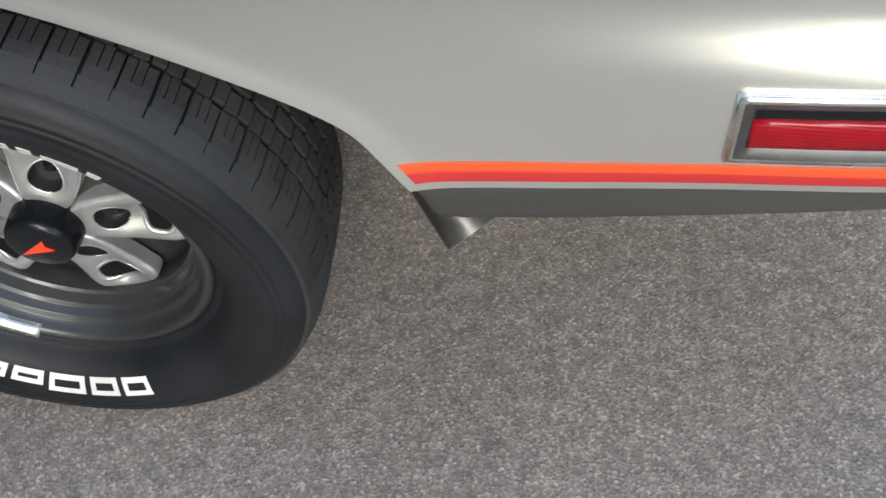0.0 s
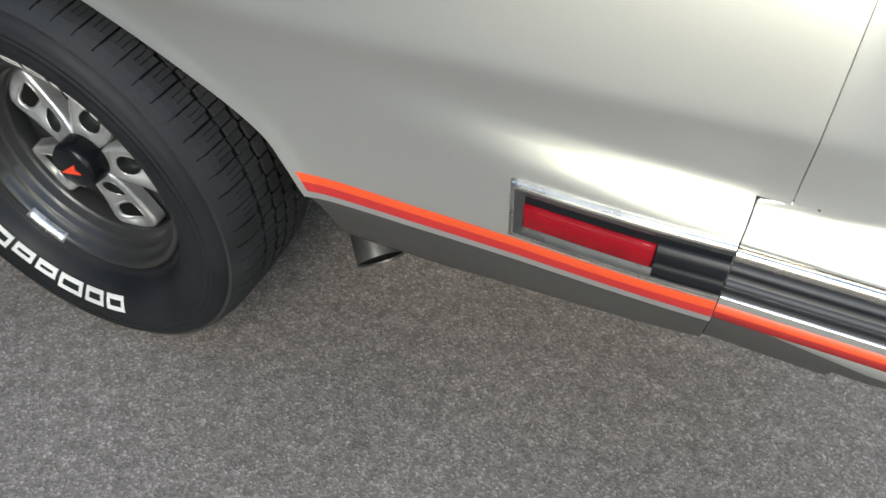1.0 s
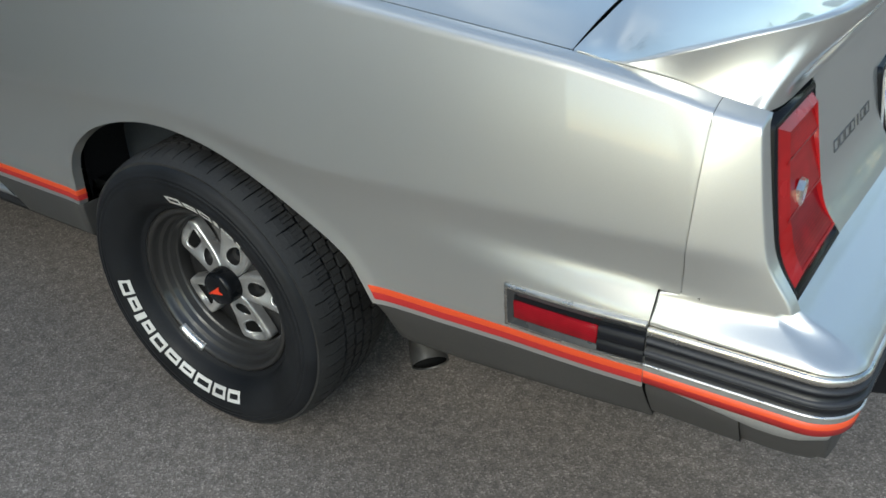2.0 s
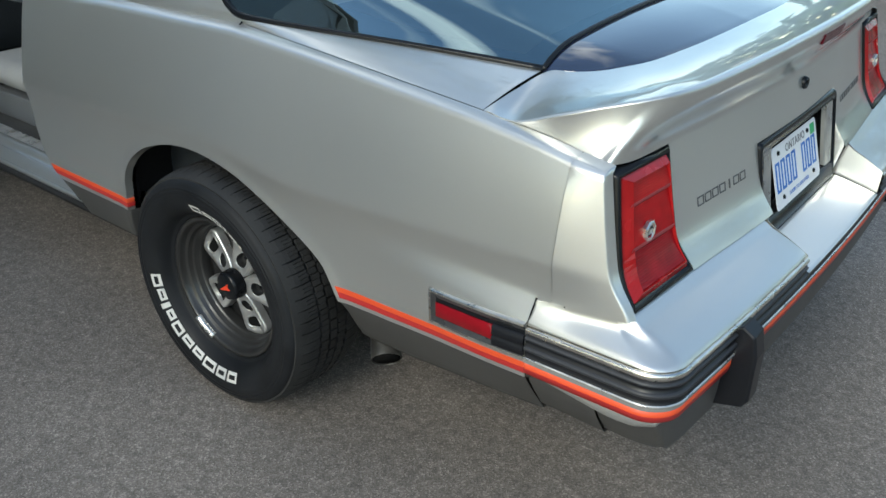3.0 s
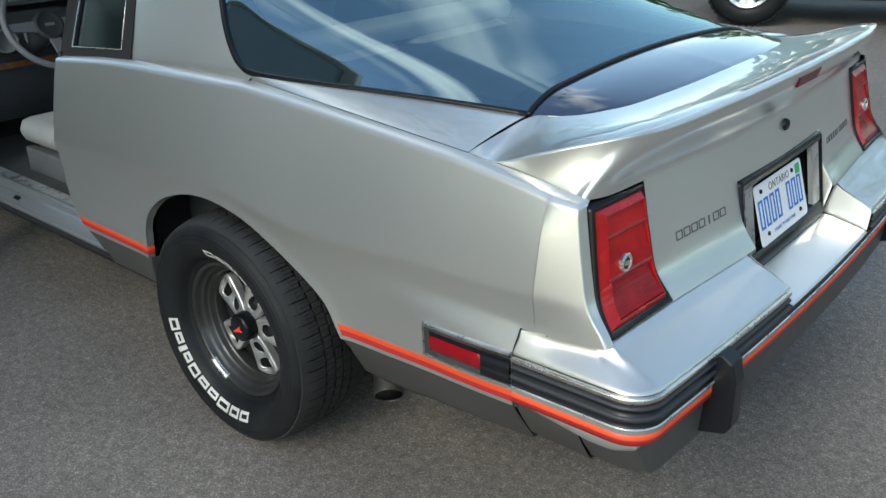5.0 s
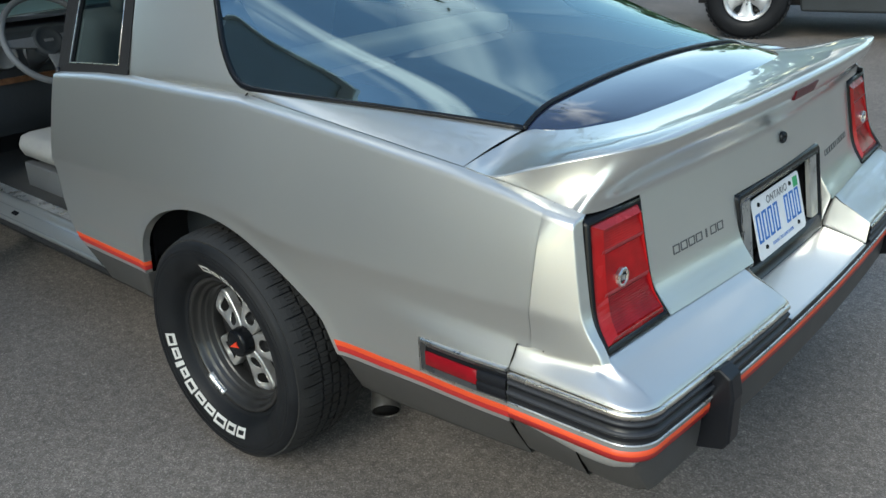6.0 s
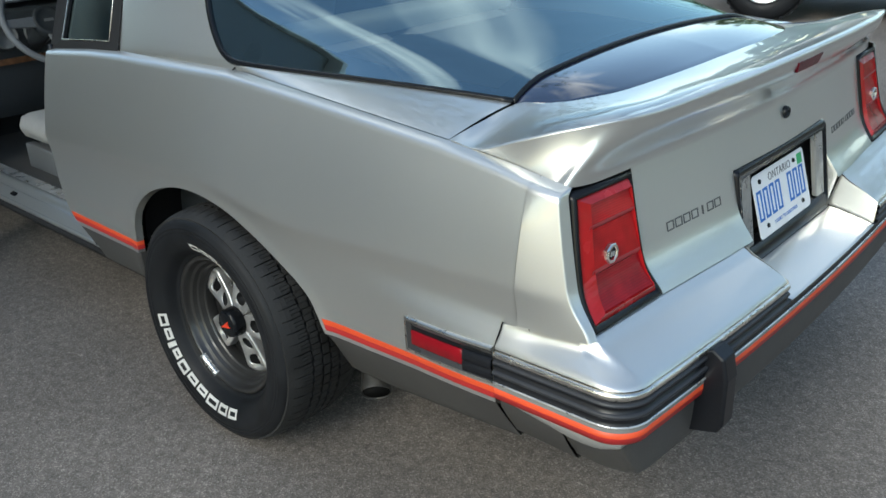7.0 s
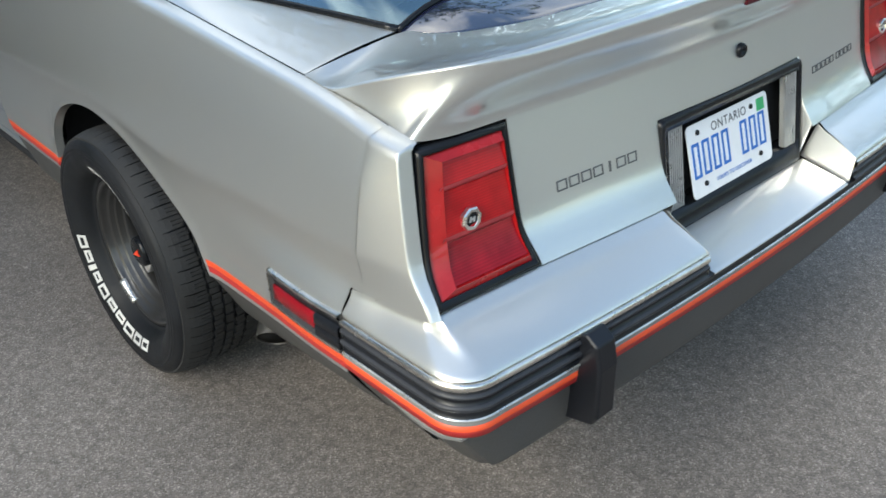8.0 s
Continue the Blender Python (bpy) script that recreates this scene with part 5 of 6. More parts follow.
    bm.faces.new(vs[0])
    bm.faces.new(vs[-1][::-1])
    bmesh.ops.recalc_face_normals(bm, faces=bm.faces[:])
    part("balance_weight", bm, ALLOY, wh, "dull metal balance weight")
    # tyre carcass
    bm = bmesh.new()
    side = [(0.1985, 0.006), (0.2070, -0.0085), (0.2120, -0.0140), (0.2160, -0.0150), (0.2185, -0.0190)] + [(r, y) for r, y in WALL_LINE] + [(0.2890, -0.0635), (0.2905, -0.0650), (0.2960, -0.0646), (0.2968, -0.0634), (0.2982, -0.0634), (0.2990, -0.0643), (0.304, -0.0635), (0.306, -0.0610), (0.309, -0.0605), (0.319, -0.0520), (0.327, -0.0370), (0.3315, -0.014)]
    full = side + [(0.3325, 0.03), (0.333, 0.07)] + [(r, 0.14 - y) for r, y in reversed(side)]
    revolve(bm, full, 120)
    bmesh.ops.recalc_face_normals(bm, faces=bm.faces[:])
    part("tyre", bm, TYRE, wh, "wide black tyre with raised white side marks")
    # tread blocks
    bm = bmesh.new()
    n = 66
    def lump(y0, y1, a0, a1, r0a, r0b, r1a, r1b):
        p = []
        for rr in ((r0a, r0b), (r1a, r1b)):
            for y, r, t in ((y0, rr[0], a0), (y1, rr[1], a0), (y1, rr[1], a1), (y0, rr[0], a1)):
                p.append((r * math.cos(t), y, r * math.sin(t)))
        hexa(bm, p)
    for k in range(n):
        a = 2 * math.pi * k / n
        w = 2 * math.pi / n
        for sgn in (1, -1):
            def yy(y):
                return y if sgn > 0 else 0.14 - y
            # closed shoulder, then a rib cut by thin slits up to a wavy groove
            e_ = 0.90 + 0.025 * math.sin(k * 2.3)
            for c0, c1 in ((0.0, 0.5), (0.5, 1.0)):
                lump(yy(-0.048), yy(-0.0330), a + w * c0, a + w * c1, 0.314, 0.320, 0.3262, 0.3316)
            lump(yy(-0.0331), yy(-0.020), a, a + w * (e_ + 0.05), 0.320, 0.325, 0.3316, 0.3354)
            lump(yy(-0.0202), yy(-0.006), a, a + w * e_, 0.325, 0.328, 0.3354, 0.3377)
            half = 0.30 + 0.03 * math.sin(k * 1.7)
            for c0, c1, edge in ((0.0, half, 0.0195), (half + 0.035, half + 0.30, 0.0230), (half + 0.335, e_, 0.0205)):
                lump(yy(-0.0062), yy(edge), a + w * c0, a + w * c1, 0.328, 0.331, 0.3377, 0.3393)
            sh = w * 0.35
            for c0, c1, e0, e1 in ((0.04, 0.49, 0.0265, 0.0505), (0.53, 0.95, 0.0300, 0.0540)):
                lump(yy(e0), yy(e1), a + w * c0 + sh, a + w * c1 + sh, 0.331, 0.332, 0.3390, 0.3400)
        lump(0.060, 0.080, a + w * 0.1, a + w * 0.94, 0.331, 0.331, 0.3402, 0.3402)
    bmesh.ops.recalc_face_normals(bm, faces=bm.faces[:])
    tagged(part("tread", bm, TREAD, wh, smooth=False), kind="stuff")
    # raised white marks on the wall of the tyre
    def mark(a0, a1, r0, r1, t, solid=False):
        bm = bmesh.new()
        def pt(r, a, y):
            base = table(r, WALL_LINE)
            return (r * math.cos(a), base + y, r * math.sin(a))
        def patch(ra, rb, aa, ab):
            k = 4
            rows = [[pt(r, aa + (ab - aa) * j / k, -0.0012) for j in range(k + 1)] for r in np.linspace(ra, rb, 4)]
            top = grid(bm, rows)
        if solid:
            patch(r0, r1, a0, a1)
        else:
            ta = t / 0.262
            patch(r0, r1, a0, a0 + ta)
            patch(r0, r1, a1 - ta, a1)
            patch(r0, r0 + t, a0 + ta, a1 - ta)
            patch(r1 - t, r1, a0 + ta, a1 - ta)
        bmesh.ops.recalc_face_normals(bm, faces=bm.faces[:])
        part("white_mark", bm, WHITE_RUBBER, wh, smooth=False, solid=-0.0005)
    a = -73.5
    for width, tall in ((8.6, 1), (8.2, 1), (10.2, 1), (8.6, 0), (8.6, 0), (8.6, 1), (6.6, 0), (3.2, 1), (7.6, 0), (8.2, 1)):
        mark(radians(a - width * 1.08), radians(a), 0.2370, 0.2635 if tall else 0.2575, 0.0075, solid=width < 4)
        a -= width * 1.08 + 1.8
    a = 96.0
    for width, tall in ((9.0, 1), (7.6, 0), (7.6, 1), (2.8, 1), (7.6, 0), (2.8, 1)):
        mark(radians(a - width), radians(a), 0.2400, 0.2610 if tall else 0.2570, 0.0056, solid=width < 5)
        a -= width + 1.8
    return wh


wheel(pose(0, 0, HUB_Z))
wheel(pose(0, 2 * YC, HUB_Z, 0, 0, 180))
wheel(pose(-2.75, 0.0, HUB_Z))
wheel(pose(-2.75, 2 * YC, HUB_Z, 0, 0, 180))

# ---- exhaust ----
bm = bmesh.new()
tip, n = Vector((0.505, 0.084, 0.281)), Vector((0.60, -0.60, -0.53)).normalized()
tube(bm, [(-0.1, 0.36, 0.40), (0.25, 0.33, 0.41), (0.36, 0.25, 0.405)] + [tuple(tip - n * d) for d in (0.10, 0.07, 0.03, 0.0)], [0.027, 0.027, 0.029, 0.032, 0.034, 0.036, 0.037], 24, ends=False)
part("exhaust_pipe", bm, STEEL, car, "turned-down steel exhaust tip", solid=0.002)
# black plug close behind the tip puts in the shade of the bore
bm = bmesh.new()
tube(bm, [tuple(tip - n * 0.003), tuple(tip - n * 0.04)], [0.0348, 0.032], 20)
part("exhaust_bore", bm, SHADE_AND_SOOT, car)
# underbody
bm = bmesh.new()
box(bm, -3.4, -0.42, 0.10, 2 * YC - 0.10, 0.27, 0.34)
box(bm, -0.42, 0.5, 0.36, 2 * YC - 0.36, 0.27, 0.62)
box(bm, 0.5, 1.08, 0.20, 2 * YC - 0.20, 0.40, 0.66)
part("underbody", bm, BLACK_MATTE, car, smooth=False)
bm = bmesh.new()
tube(bm, [(0, 0.16, HUB_Z), (0, 2 * YC - 0.16, HUB_Z)], 0.045, 16)
part("rear_axle", bm, BLACK_MATTE, car)

# ---- cabin ----
bm = bmesh.new()
box(bm, -2.45, -0.30, 0.16, 2 * YC - 0.16, 0.345, 0.365)
part("cabin_floor", bm, CARPET, car, smooth=False)
# sill with its scuff plate, left and right
for flipped in (False, True):
    def fin(bm):
        if flipped:
            mirror_y(bm)
        return bm
    bm = bmesh.new()
    prof = [(0.075, 0.352), (0.036, 0.357), (0.026, 0.364), (0.022, 0.374), (0.025, 0.381), (0.033, 0.382), (0.037, 0.377), (0.041, 0.390), (0.060, 0.399), (0.063, 0.405), (0.069, 0.405), (0.072, 0.401), (0.085, 0.410), (0.090, 0.423), (0.106, 0.425), (0.112, 0.416), (0.164, 0.415), (0.17, 0.35)]
    grid(bm, [[(x, y, z) for y, z in prof] for x in np.linspace(-2.10, -0.60, 30)], flip=True)
    sill = part("door_sill", fin(bm), SILVER, car, "bare silver door sill", solid=0.002)
    bm = bmesh.new()
    grid(bm, [[(x, y, z) for y, z in ((0.116, 0.4195), (0.150, 0.4190), (0.163, 0.418))] for x in np.linspace(-2.05, -0.72, 20)], flip=True)
    part("scuff_plate", fin(bm), ALLOY, sill, "worn metal scuff plate", solid=0.001)
    for x in (-1.44, -0.80):
        bm = bmesh.new()
        hexa(bm, [(x - 0.02, 0.044, 0.3915), (x + 0.02, 0.044, 0.3915), (x + 0.02, 0.058, 0.398), (x - 0.02, 0.058, 0.398), (x - 0.02, 0.044, 0.3965), (x + 0.02, 0.044, 0.3965), (x + 0.02, 0.058, 0.403), (x - 0.02, 0.058, 0.403)])
        part("sill_plug", fin(bm), BLACK_TRIM, sill, smooth=False, bevel=0.001)
    bm = bmesh.new()
    grid(bm, [[(x, y, z) for y, z in ((0.030, 0.364), (0.016, 0.362), (0.016, 0.354), (0.03, 0.336), (0.12, 0.318))] for x in np.linspace(-2.2, -0.412, 10)], flip=True)
    part("rocker_edge", fin(bm), BLACK_MATTE, car, solid=0.002)
    # trimmed inner wall of the rear quarter and the door pillar
    bm = bmesh.new()
    rows = []
    for z in np.linspace(0.40, 1.02, 14):
        x = table(z, OPEN_X)
        rows.append([(x + 0.001, side_y(x, z) + 0.002, z), (x + 0.006, 0.05, z), (x + 0.012, 0.10, z), (x + 0.02, 0.16, z), (-0.2, 0.17, z)])
    grid(bm, rows, flip=True)
    part("pillar_trim", fin(bm), DARK_PLASTIC, car)
    bm = bmesh.new()
    tube(bm, [(table(z, OPEN_X) + 0.004, 0.055, z) for z in np.linspace(0.42, 1.02, 20)], 0.008, 8)
    part("door_seal", fin(bm), BLACK_RUBBER, car)


def cushion(bm, x0, x1, y0, y1, z0, z1, r=0.04):
    n = 8
    rows = []
    for k, (inset, z) in enumerate(((r, z0), (r * 0.3, z0 + r * 0.3), (0, z0 + r), (0, z1 - r), (r * 0.3, z1 - r * 0.3), (r, z1))):
        ring = []
        for cx, cy, a0 in ((x1, y1, 0), (x0, y1, 90), (x0, y0, 180), (x1, y0, 270)):
            rr = r * 1.3
            ox = cx - rr if cx == x1 else cx + rr
            oy = cy - rr if cy == y1 else cy + rr
            for j in range(n):
                t = radians(a0 + 90 * j / (n - 1))
                ring.append((ox + (rr - inset) * math.cos(t), oy + (rr - inset) * math.sin(t), z))
        rows.append(ring)
    vs = grid(bm, rows, closed=True)
    bm.faces.new(vs[-1])
    bm.faces.new(vs[0][::-1])
    bmesh.ops.recalc_face_normals(bm, faces=bm.faces[:])


for y0 in (0.27, 0.98):
    bm = bmesh.new()
    cushion(bm, -1.85, -1.36, y0, y0 + 0.50, 0.495, 0.600, 0.045)
    seat = part("front_seat", bm, GREY_CLOTH, car, "grey cloth bucket seat")
    bm = bmesh.new()
    cushion(bm, -0.09, 0.09, -0.24, 0.24, 0.0, 0.60, 0.05)
    part("backrest", bm, GREY_CLOTH, seat, m=pose(-1.30, y0 + 0.25, 0.56, 0, 18, 0))
    bm = bmesh.new()
    cushion(bm, -0.05, 0.05, -0.13, 0.13, 0.0, 0.17, 0.04)
    part("headrest", bm, GREY_CLOTH, seat, m=pose(-1.085, y0 + 0.25, 1.13, 0, 14, 0))
    bm = bmesh.new()
    box(bm, -1.84, -1.40, y0 + 0.02, y0 + 0.06, 0.365, 0.47)
    box(bm, -1.84, -1.40, y0 + 0.40, y0 + 0.44, 0.365, 0.47)
    box(bm, -1.80, -1.45, y0 + 0.06, y0 + 0.40, 0.43, 0.47)
    part("seat_base", bm, GREY_PLASTIC, seat, smooth=False, bevel=0.006)
bm = bmesh.new()
cushion(bm, -0.78, -0.28, 0.30, 2 * YC - 0.30, 0.45, 0.62, 0.05)
rs = part("rear_seat", bm, GREY_CLOTH, car, "grey cloth rear seat")
for y0 in (0.30, YC + 0.01):
    bm = bmesh.new()
    cushion(bm, -0.09, 0.09, 0.0, 0.56, 0.0, 0.47, 0.05)
    part("rear_backrest", bm, GREY_CLOTH, rs, m=pose(-0.30, y0, 0.56, 0, 20, 0))
# rear shelf under the glass, with a light ledge in front
bm = bmesh.new()
rows = []
for x in np.linspace(-0.15, 0.80, 10):
    w = table(x, [(-0.15, 0.20), (0.1, 0.16), (0.80, 0.31)])
    rows.append([(x, w + (2 * YC - 2 * w) * k / 12, 0.985 - 0.01 * x) for k in range(13)])
grid(bm, rows, flip=True)
part("rear_shelf", bm, DARK_PLASTIC, car, "dark carpeted rear shelf", solid=0.01)
bm = bmesh.new()
cushion(bm, -0.295, -0.135, 0.27, 2 * YC - 0.27, 1.0, 1.062, 0.018)
part("shelf_ledge", bm, LIGHT_TRIM, car, "pale trim ledge behind the rear seat")
bm = bmesh.new()
rows = []
for x in np.linspace(-1.58, -0.25, 8):
    rows.append([(x, YC + 0.60 * w, 1.365 - 0.03 * abs(w) ** 2.6 - 0.09 * max(0.0, (-1.15 - x) / 0.47) ** 2) for w in np.linspace(-1, 1, 11)])
grid(bm, rows)
part("headliner", bm, LIGHT_TRIM, car)
# dashboard
bm = bmesh.new()
prof = [(-2.02, 0.55), (-1.98, 0.62), (-2.00, 0.78), (-1.985, 0.90), (-2.02, 0.945), (-2.10, 0.965), (-2.40, 0.975), (-2.45, 0.90), (-2.45, 0.55)]
grid(bm, [[(x, y, z) for x, z in prof] for y in np.linspace(0.18, 2 * YC - 0.18, 24)], flip=True)
dash = part("dashboard", bm, DARK_PLASTIC, car, "dark plastic dashboard with round gauges")
bm = bmesh.new()
cushion(bm, -2.15, -1.965, 0.27, 0.72, 0.83, 0.985, 0.03)
part("gauge_hood", bm, DARK_PLASTIC, dash)
for y, z, r in ((0.36, 0.895, 0.05), (0.50, 0.90, 0.058), (0.63, 0.895, 0.05)):
    bm = bmesh.new()
    revolve(bm, [(0.0, 0.0), (r - 0.01, 0.0), (r - 0.006, -0.012), (r, -0.014), (r + 0.003, 0.0)], 28)
    part("gauge", bm, GREY_PLASTIC, dash, m=pose(-1.962, y, z, 0, 0, 90))
bm = bmesh.new()
box(bm, -1.9885, -1.981, 0.19, 0.70, 0.775, 0.800)
part("wood_strip", bm, WOOD_TRIM, dash, "brown wood-grain strip", smooth=False)
bm = bmesh.new()
box(bm, -1.992, -1.984, 0.185, 0.32, 0.835, 0.925)
part("switch_panel", bm, GREY_PLASTIC, dash, smooth=False, bevel=0.003)
for y, z in ((0.235, 0.82), (0.235, 0.72), (0.80, 0.80)):
    bm = bmesh.new()
    cushion(bm, -1.99, -1.965, y - 0.045, y + 0.045, z - 0.03, z + 0.03, 0.008)
    part("air_vent", bm, GREY_PLASTIC, dash)
# steering wheel
bm = bmesh.new()
R = 0.188
tube(bm, [(R * math.cos(t), R * math.sin(t), 0) for t in np.linspace(0, 2 * math.pi, 49)], 0.0135, 12, ends=False)
sm = pose(-1.80, 0.49, 0.965, 0, 62, 0)
sw = part("steering_wheel", bm, WHEEL_GREY, car, "grey padded steering wheel", m=sm)
bm = bmesh.new()
vs = grid(bm, [[(r * math.cos(t), r * math.sin(t), z) for t in np.linspace(0, 2 * math.pi, 29)[:-1]] for r, z in ((0.064, -0.045), (0.066, -0.022), (0.060, -0.010), (0.050, -0.008), (0.046, -0.013), (0.020, -0.011))], closed=True)
bm.faces.new(vs[-1])
bmesh.ops.recalc_face_normals(bm, faces=bm.faces[:])
part("wheel_pad", bm, DARK_PLASTIC, sw)
bm = bmesh.new()
box(bm, -0.006, 0.006, -0.020, 0.020, -0.0115, -0.0095)
part("pad_badge", bm, GREY_PLASTIC, sw, smooth=False)
for a in (90, -90, 0):
    bm = bmesh.new()
    hexa(bm, [(0.04, -0.025, -0.03), (0.04, 0.025, -0.03), (0.04, 0.025, -0.018), (0.04, -0.025, -0.018), (R, -0.016, -0.006), (R, 0.016, -0.006), (R, 0.016, 0.006), (R, -0.016, 0.006)])
    bmesh.ops.recalc_face_normals(bm, faces=bm.faces[:])
    part("wheel_spoke", bm, WHEEL_GREY, sw, smooth=False, bevel=0.003, m=pose(0, 0, 0, 0, 0, a))
bm = bmesh.new()
tube(bm, [(0, 0, -0.03), (0, 0, -0.30)], 0.045, 16)
part("steering_column", bm, DARK_PLASTIC, sw)

# ---- front of the car ----
def body_half(x):
    """Half width of the front body."""
    return table(x, [(-3.85, 0.74), (-3.6, 0.84), (-3.0, 0.878), (-0.8, 0.884)])


ARCH_F = [(a - 2.75, b) for a, b in ARCH_FINE]
for flipped in (False, True):
    def fin(bm):
        if flipped:
            mirror_y(bm)
        return bm
    bm = bmesh.new()
    rows = []
    for x in list(np.linspace(-3.85, -3.155, 14)) + [a for a, b in ARCH_F] + list(np.linspace(-2.25, -2.13, 4)):
        zb = table(x, ARCH_F) if ARCH_F[0][0] <= x <= ARCH_F[-1][0] else 0.36
        zt = table(x, [(-3.85, 0.80), (-3.2, 0.93), (-2.13, 1.0)])
        w = body_half(x)
        rows.append([(x, YC - w + (0.012 - 0.02 * math.sin(math.pi * min(1, q * 1.15)) + 0.05 * max(0, q - 0.8) / 0.2), zb + (zt - zb) * q) for q in np.linspace(0, 1, 20)])
    grid(bm, rows)
    part("front_fender", fin(bm), SILVER, car, solid=0.002)
bm = bmesh.new()
rows = []
for x in np.linspace(-3.85, -2.13, 20):
    zt = table(x, [(-3.85, 0.80), (-3.2, 0.93), (-2.13, 1.0)])
    w = body_half(x) - 0.045
    rows.append([(x - 0.03 * (1 - k * k), YC + w * k, zt + 0.035 * (1 - k * k)) for k in np.linspace(-1, 1, 19)])
grid(bm, rows, flip=True)
part("hood", bm, SILVER, car, solid=0.002)
bm = bmesh.new()
rows = []
for k in np.linspace(-1, 1, 25):
    x0 = -3.87 - 0.10 * (1 - abs(k) ** 3)
    w = 0.79
    rows.append([(x, YC + w * k, z) for x, z in ((x0 + 0.05, 0.81), (x0, 0.76), (x0 - 0.03, 0.62), (x0 - 0.06, 0.58), (x0 - 0.06, 0.46), (x0, 0.34), (x0 + 0.15, 0.30))])
grid(bm, rows, flip=True)
part("front_bumper", bm, SILVER, car, solid=0.003)
# windscreen with its pillars
bm = bmesh.new()
rows = []
for q in np.linspace(0, 1, 10):
    rows.append([(-2.16 + (-1.62 + 2.16) * q - 0.10 * (1 - k * k) * (1 - 0.6 * q), YC + (0.78 + (0.62 - 0.78) * q) * k, 1.01 + (1.30 - 1.01) * q + 0.015 * (1 - k * k)) for k in np.linspace(-1, 1, 21)])
grid(bm, rows, flip=True)
ws = part("windscreen", bm, GLASS, car, "tinted windscreen")
ws.visible_shadow = False
for flipped in (False, True):
    bm = bmesh.new()
    tube(bm, [(-2.17, 0.085, 1.0), (-1.90, 0.165, 1.16), (-1.62, 0.245, 1.305), (-1.3, 0.245, 1.357), (-0.54, 0.228, 1.352)], 0.024, 10)
    if flipped:
        mirror_y(bm)
    part("front_pillar", bm, SILVER, car)


def door_skin():
    """A door in its own space: hinge at the origin, x towards the tail, outer face along -y."""
    bm = bmesh.new()
    rows = []
    for u in np.linspace(0, 1, 16):
        r = []
        for z in np.linspace(0.40, 1.02, 24):
            xe = table(z, OPEN_X) + 2.13 - 0.006
            x = xe * u
            t = (z - 0.68) / 0.35
            r.append((x, -0.010 + (0.05 * t ** 3 if t > 0 else 0.012 * min(1, -t / 0.7) ** 2), z))
        rows.append(r)
    grid(bm, rows)
    return bm


for flipped in (False, True):
    m = pose(-2.13, 0.0, 0, 0, 0, -68) if not flipped else pose(-2.13, 0.0, 0)
    bm = door_skin()
    if flipped:
        mirror_y(bm)
    door = part("door", bm, SILVER, car, "open silver door" if not flipped else "closed silver door", solid=0.003, m=m)
    bm = bmesh.new()
    rows = []
    for u in np.linspace(0.02, 0.985, 10):
        rows.append([((table(z, OPEN_X) + 2.12) * u, 0.07 + 0.02 * math.sin((z - 0.4) * 9), z) for z in np.linspace(0.41, 1.02, 14)])
    grid(bm, rows, flip=True)
    if flipped:
        mirror_y(bm)
    part("door_trim", bm, DARK_PLASTIC, door, "dark inner door trim", solid=0.05)
    bm = bmesh.new()
    rows = [[(0.10 + 0.0 * q, 0.03, 1.02), (1.30, 0.03, 1.02)], [(0.42, 0.16, 1.28), (1.22, 0.16, 1.30)]]
    grid(bm, rows)
    if flipped:
        mirror_y(bm)
    g = part("door_glass", bm, GLASS, door, solid=0.004)
    g.visible_shadow = False

# ---- the parked off-road vehicle ----
U = Vector((0.95, 0.31, 0)).normalized()
suv_yaw = math.degrees(math.atan2(U.y, U.x))
suv = empty("parked_suv", "grey off-road vehicle on knobbly tyres", "car")
suv.matrix_basis = pose(-1.585, 7.36, 0, 0, 0, suv_yaw)


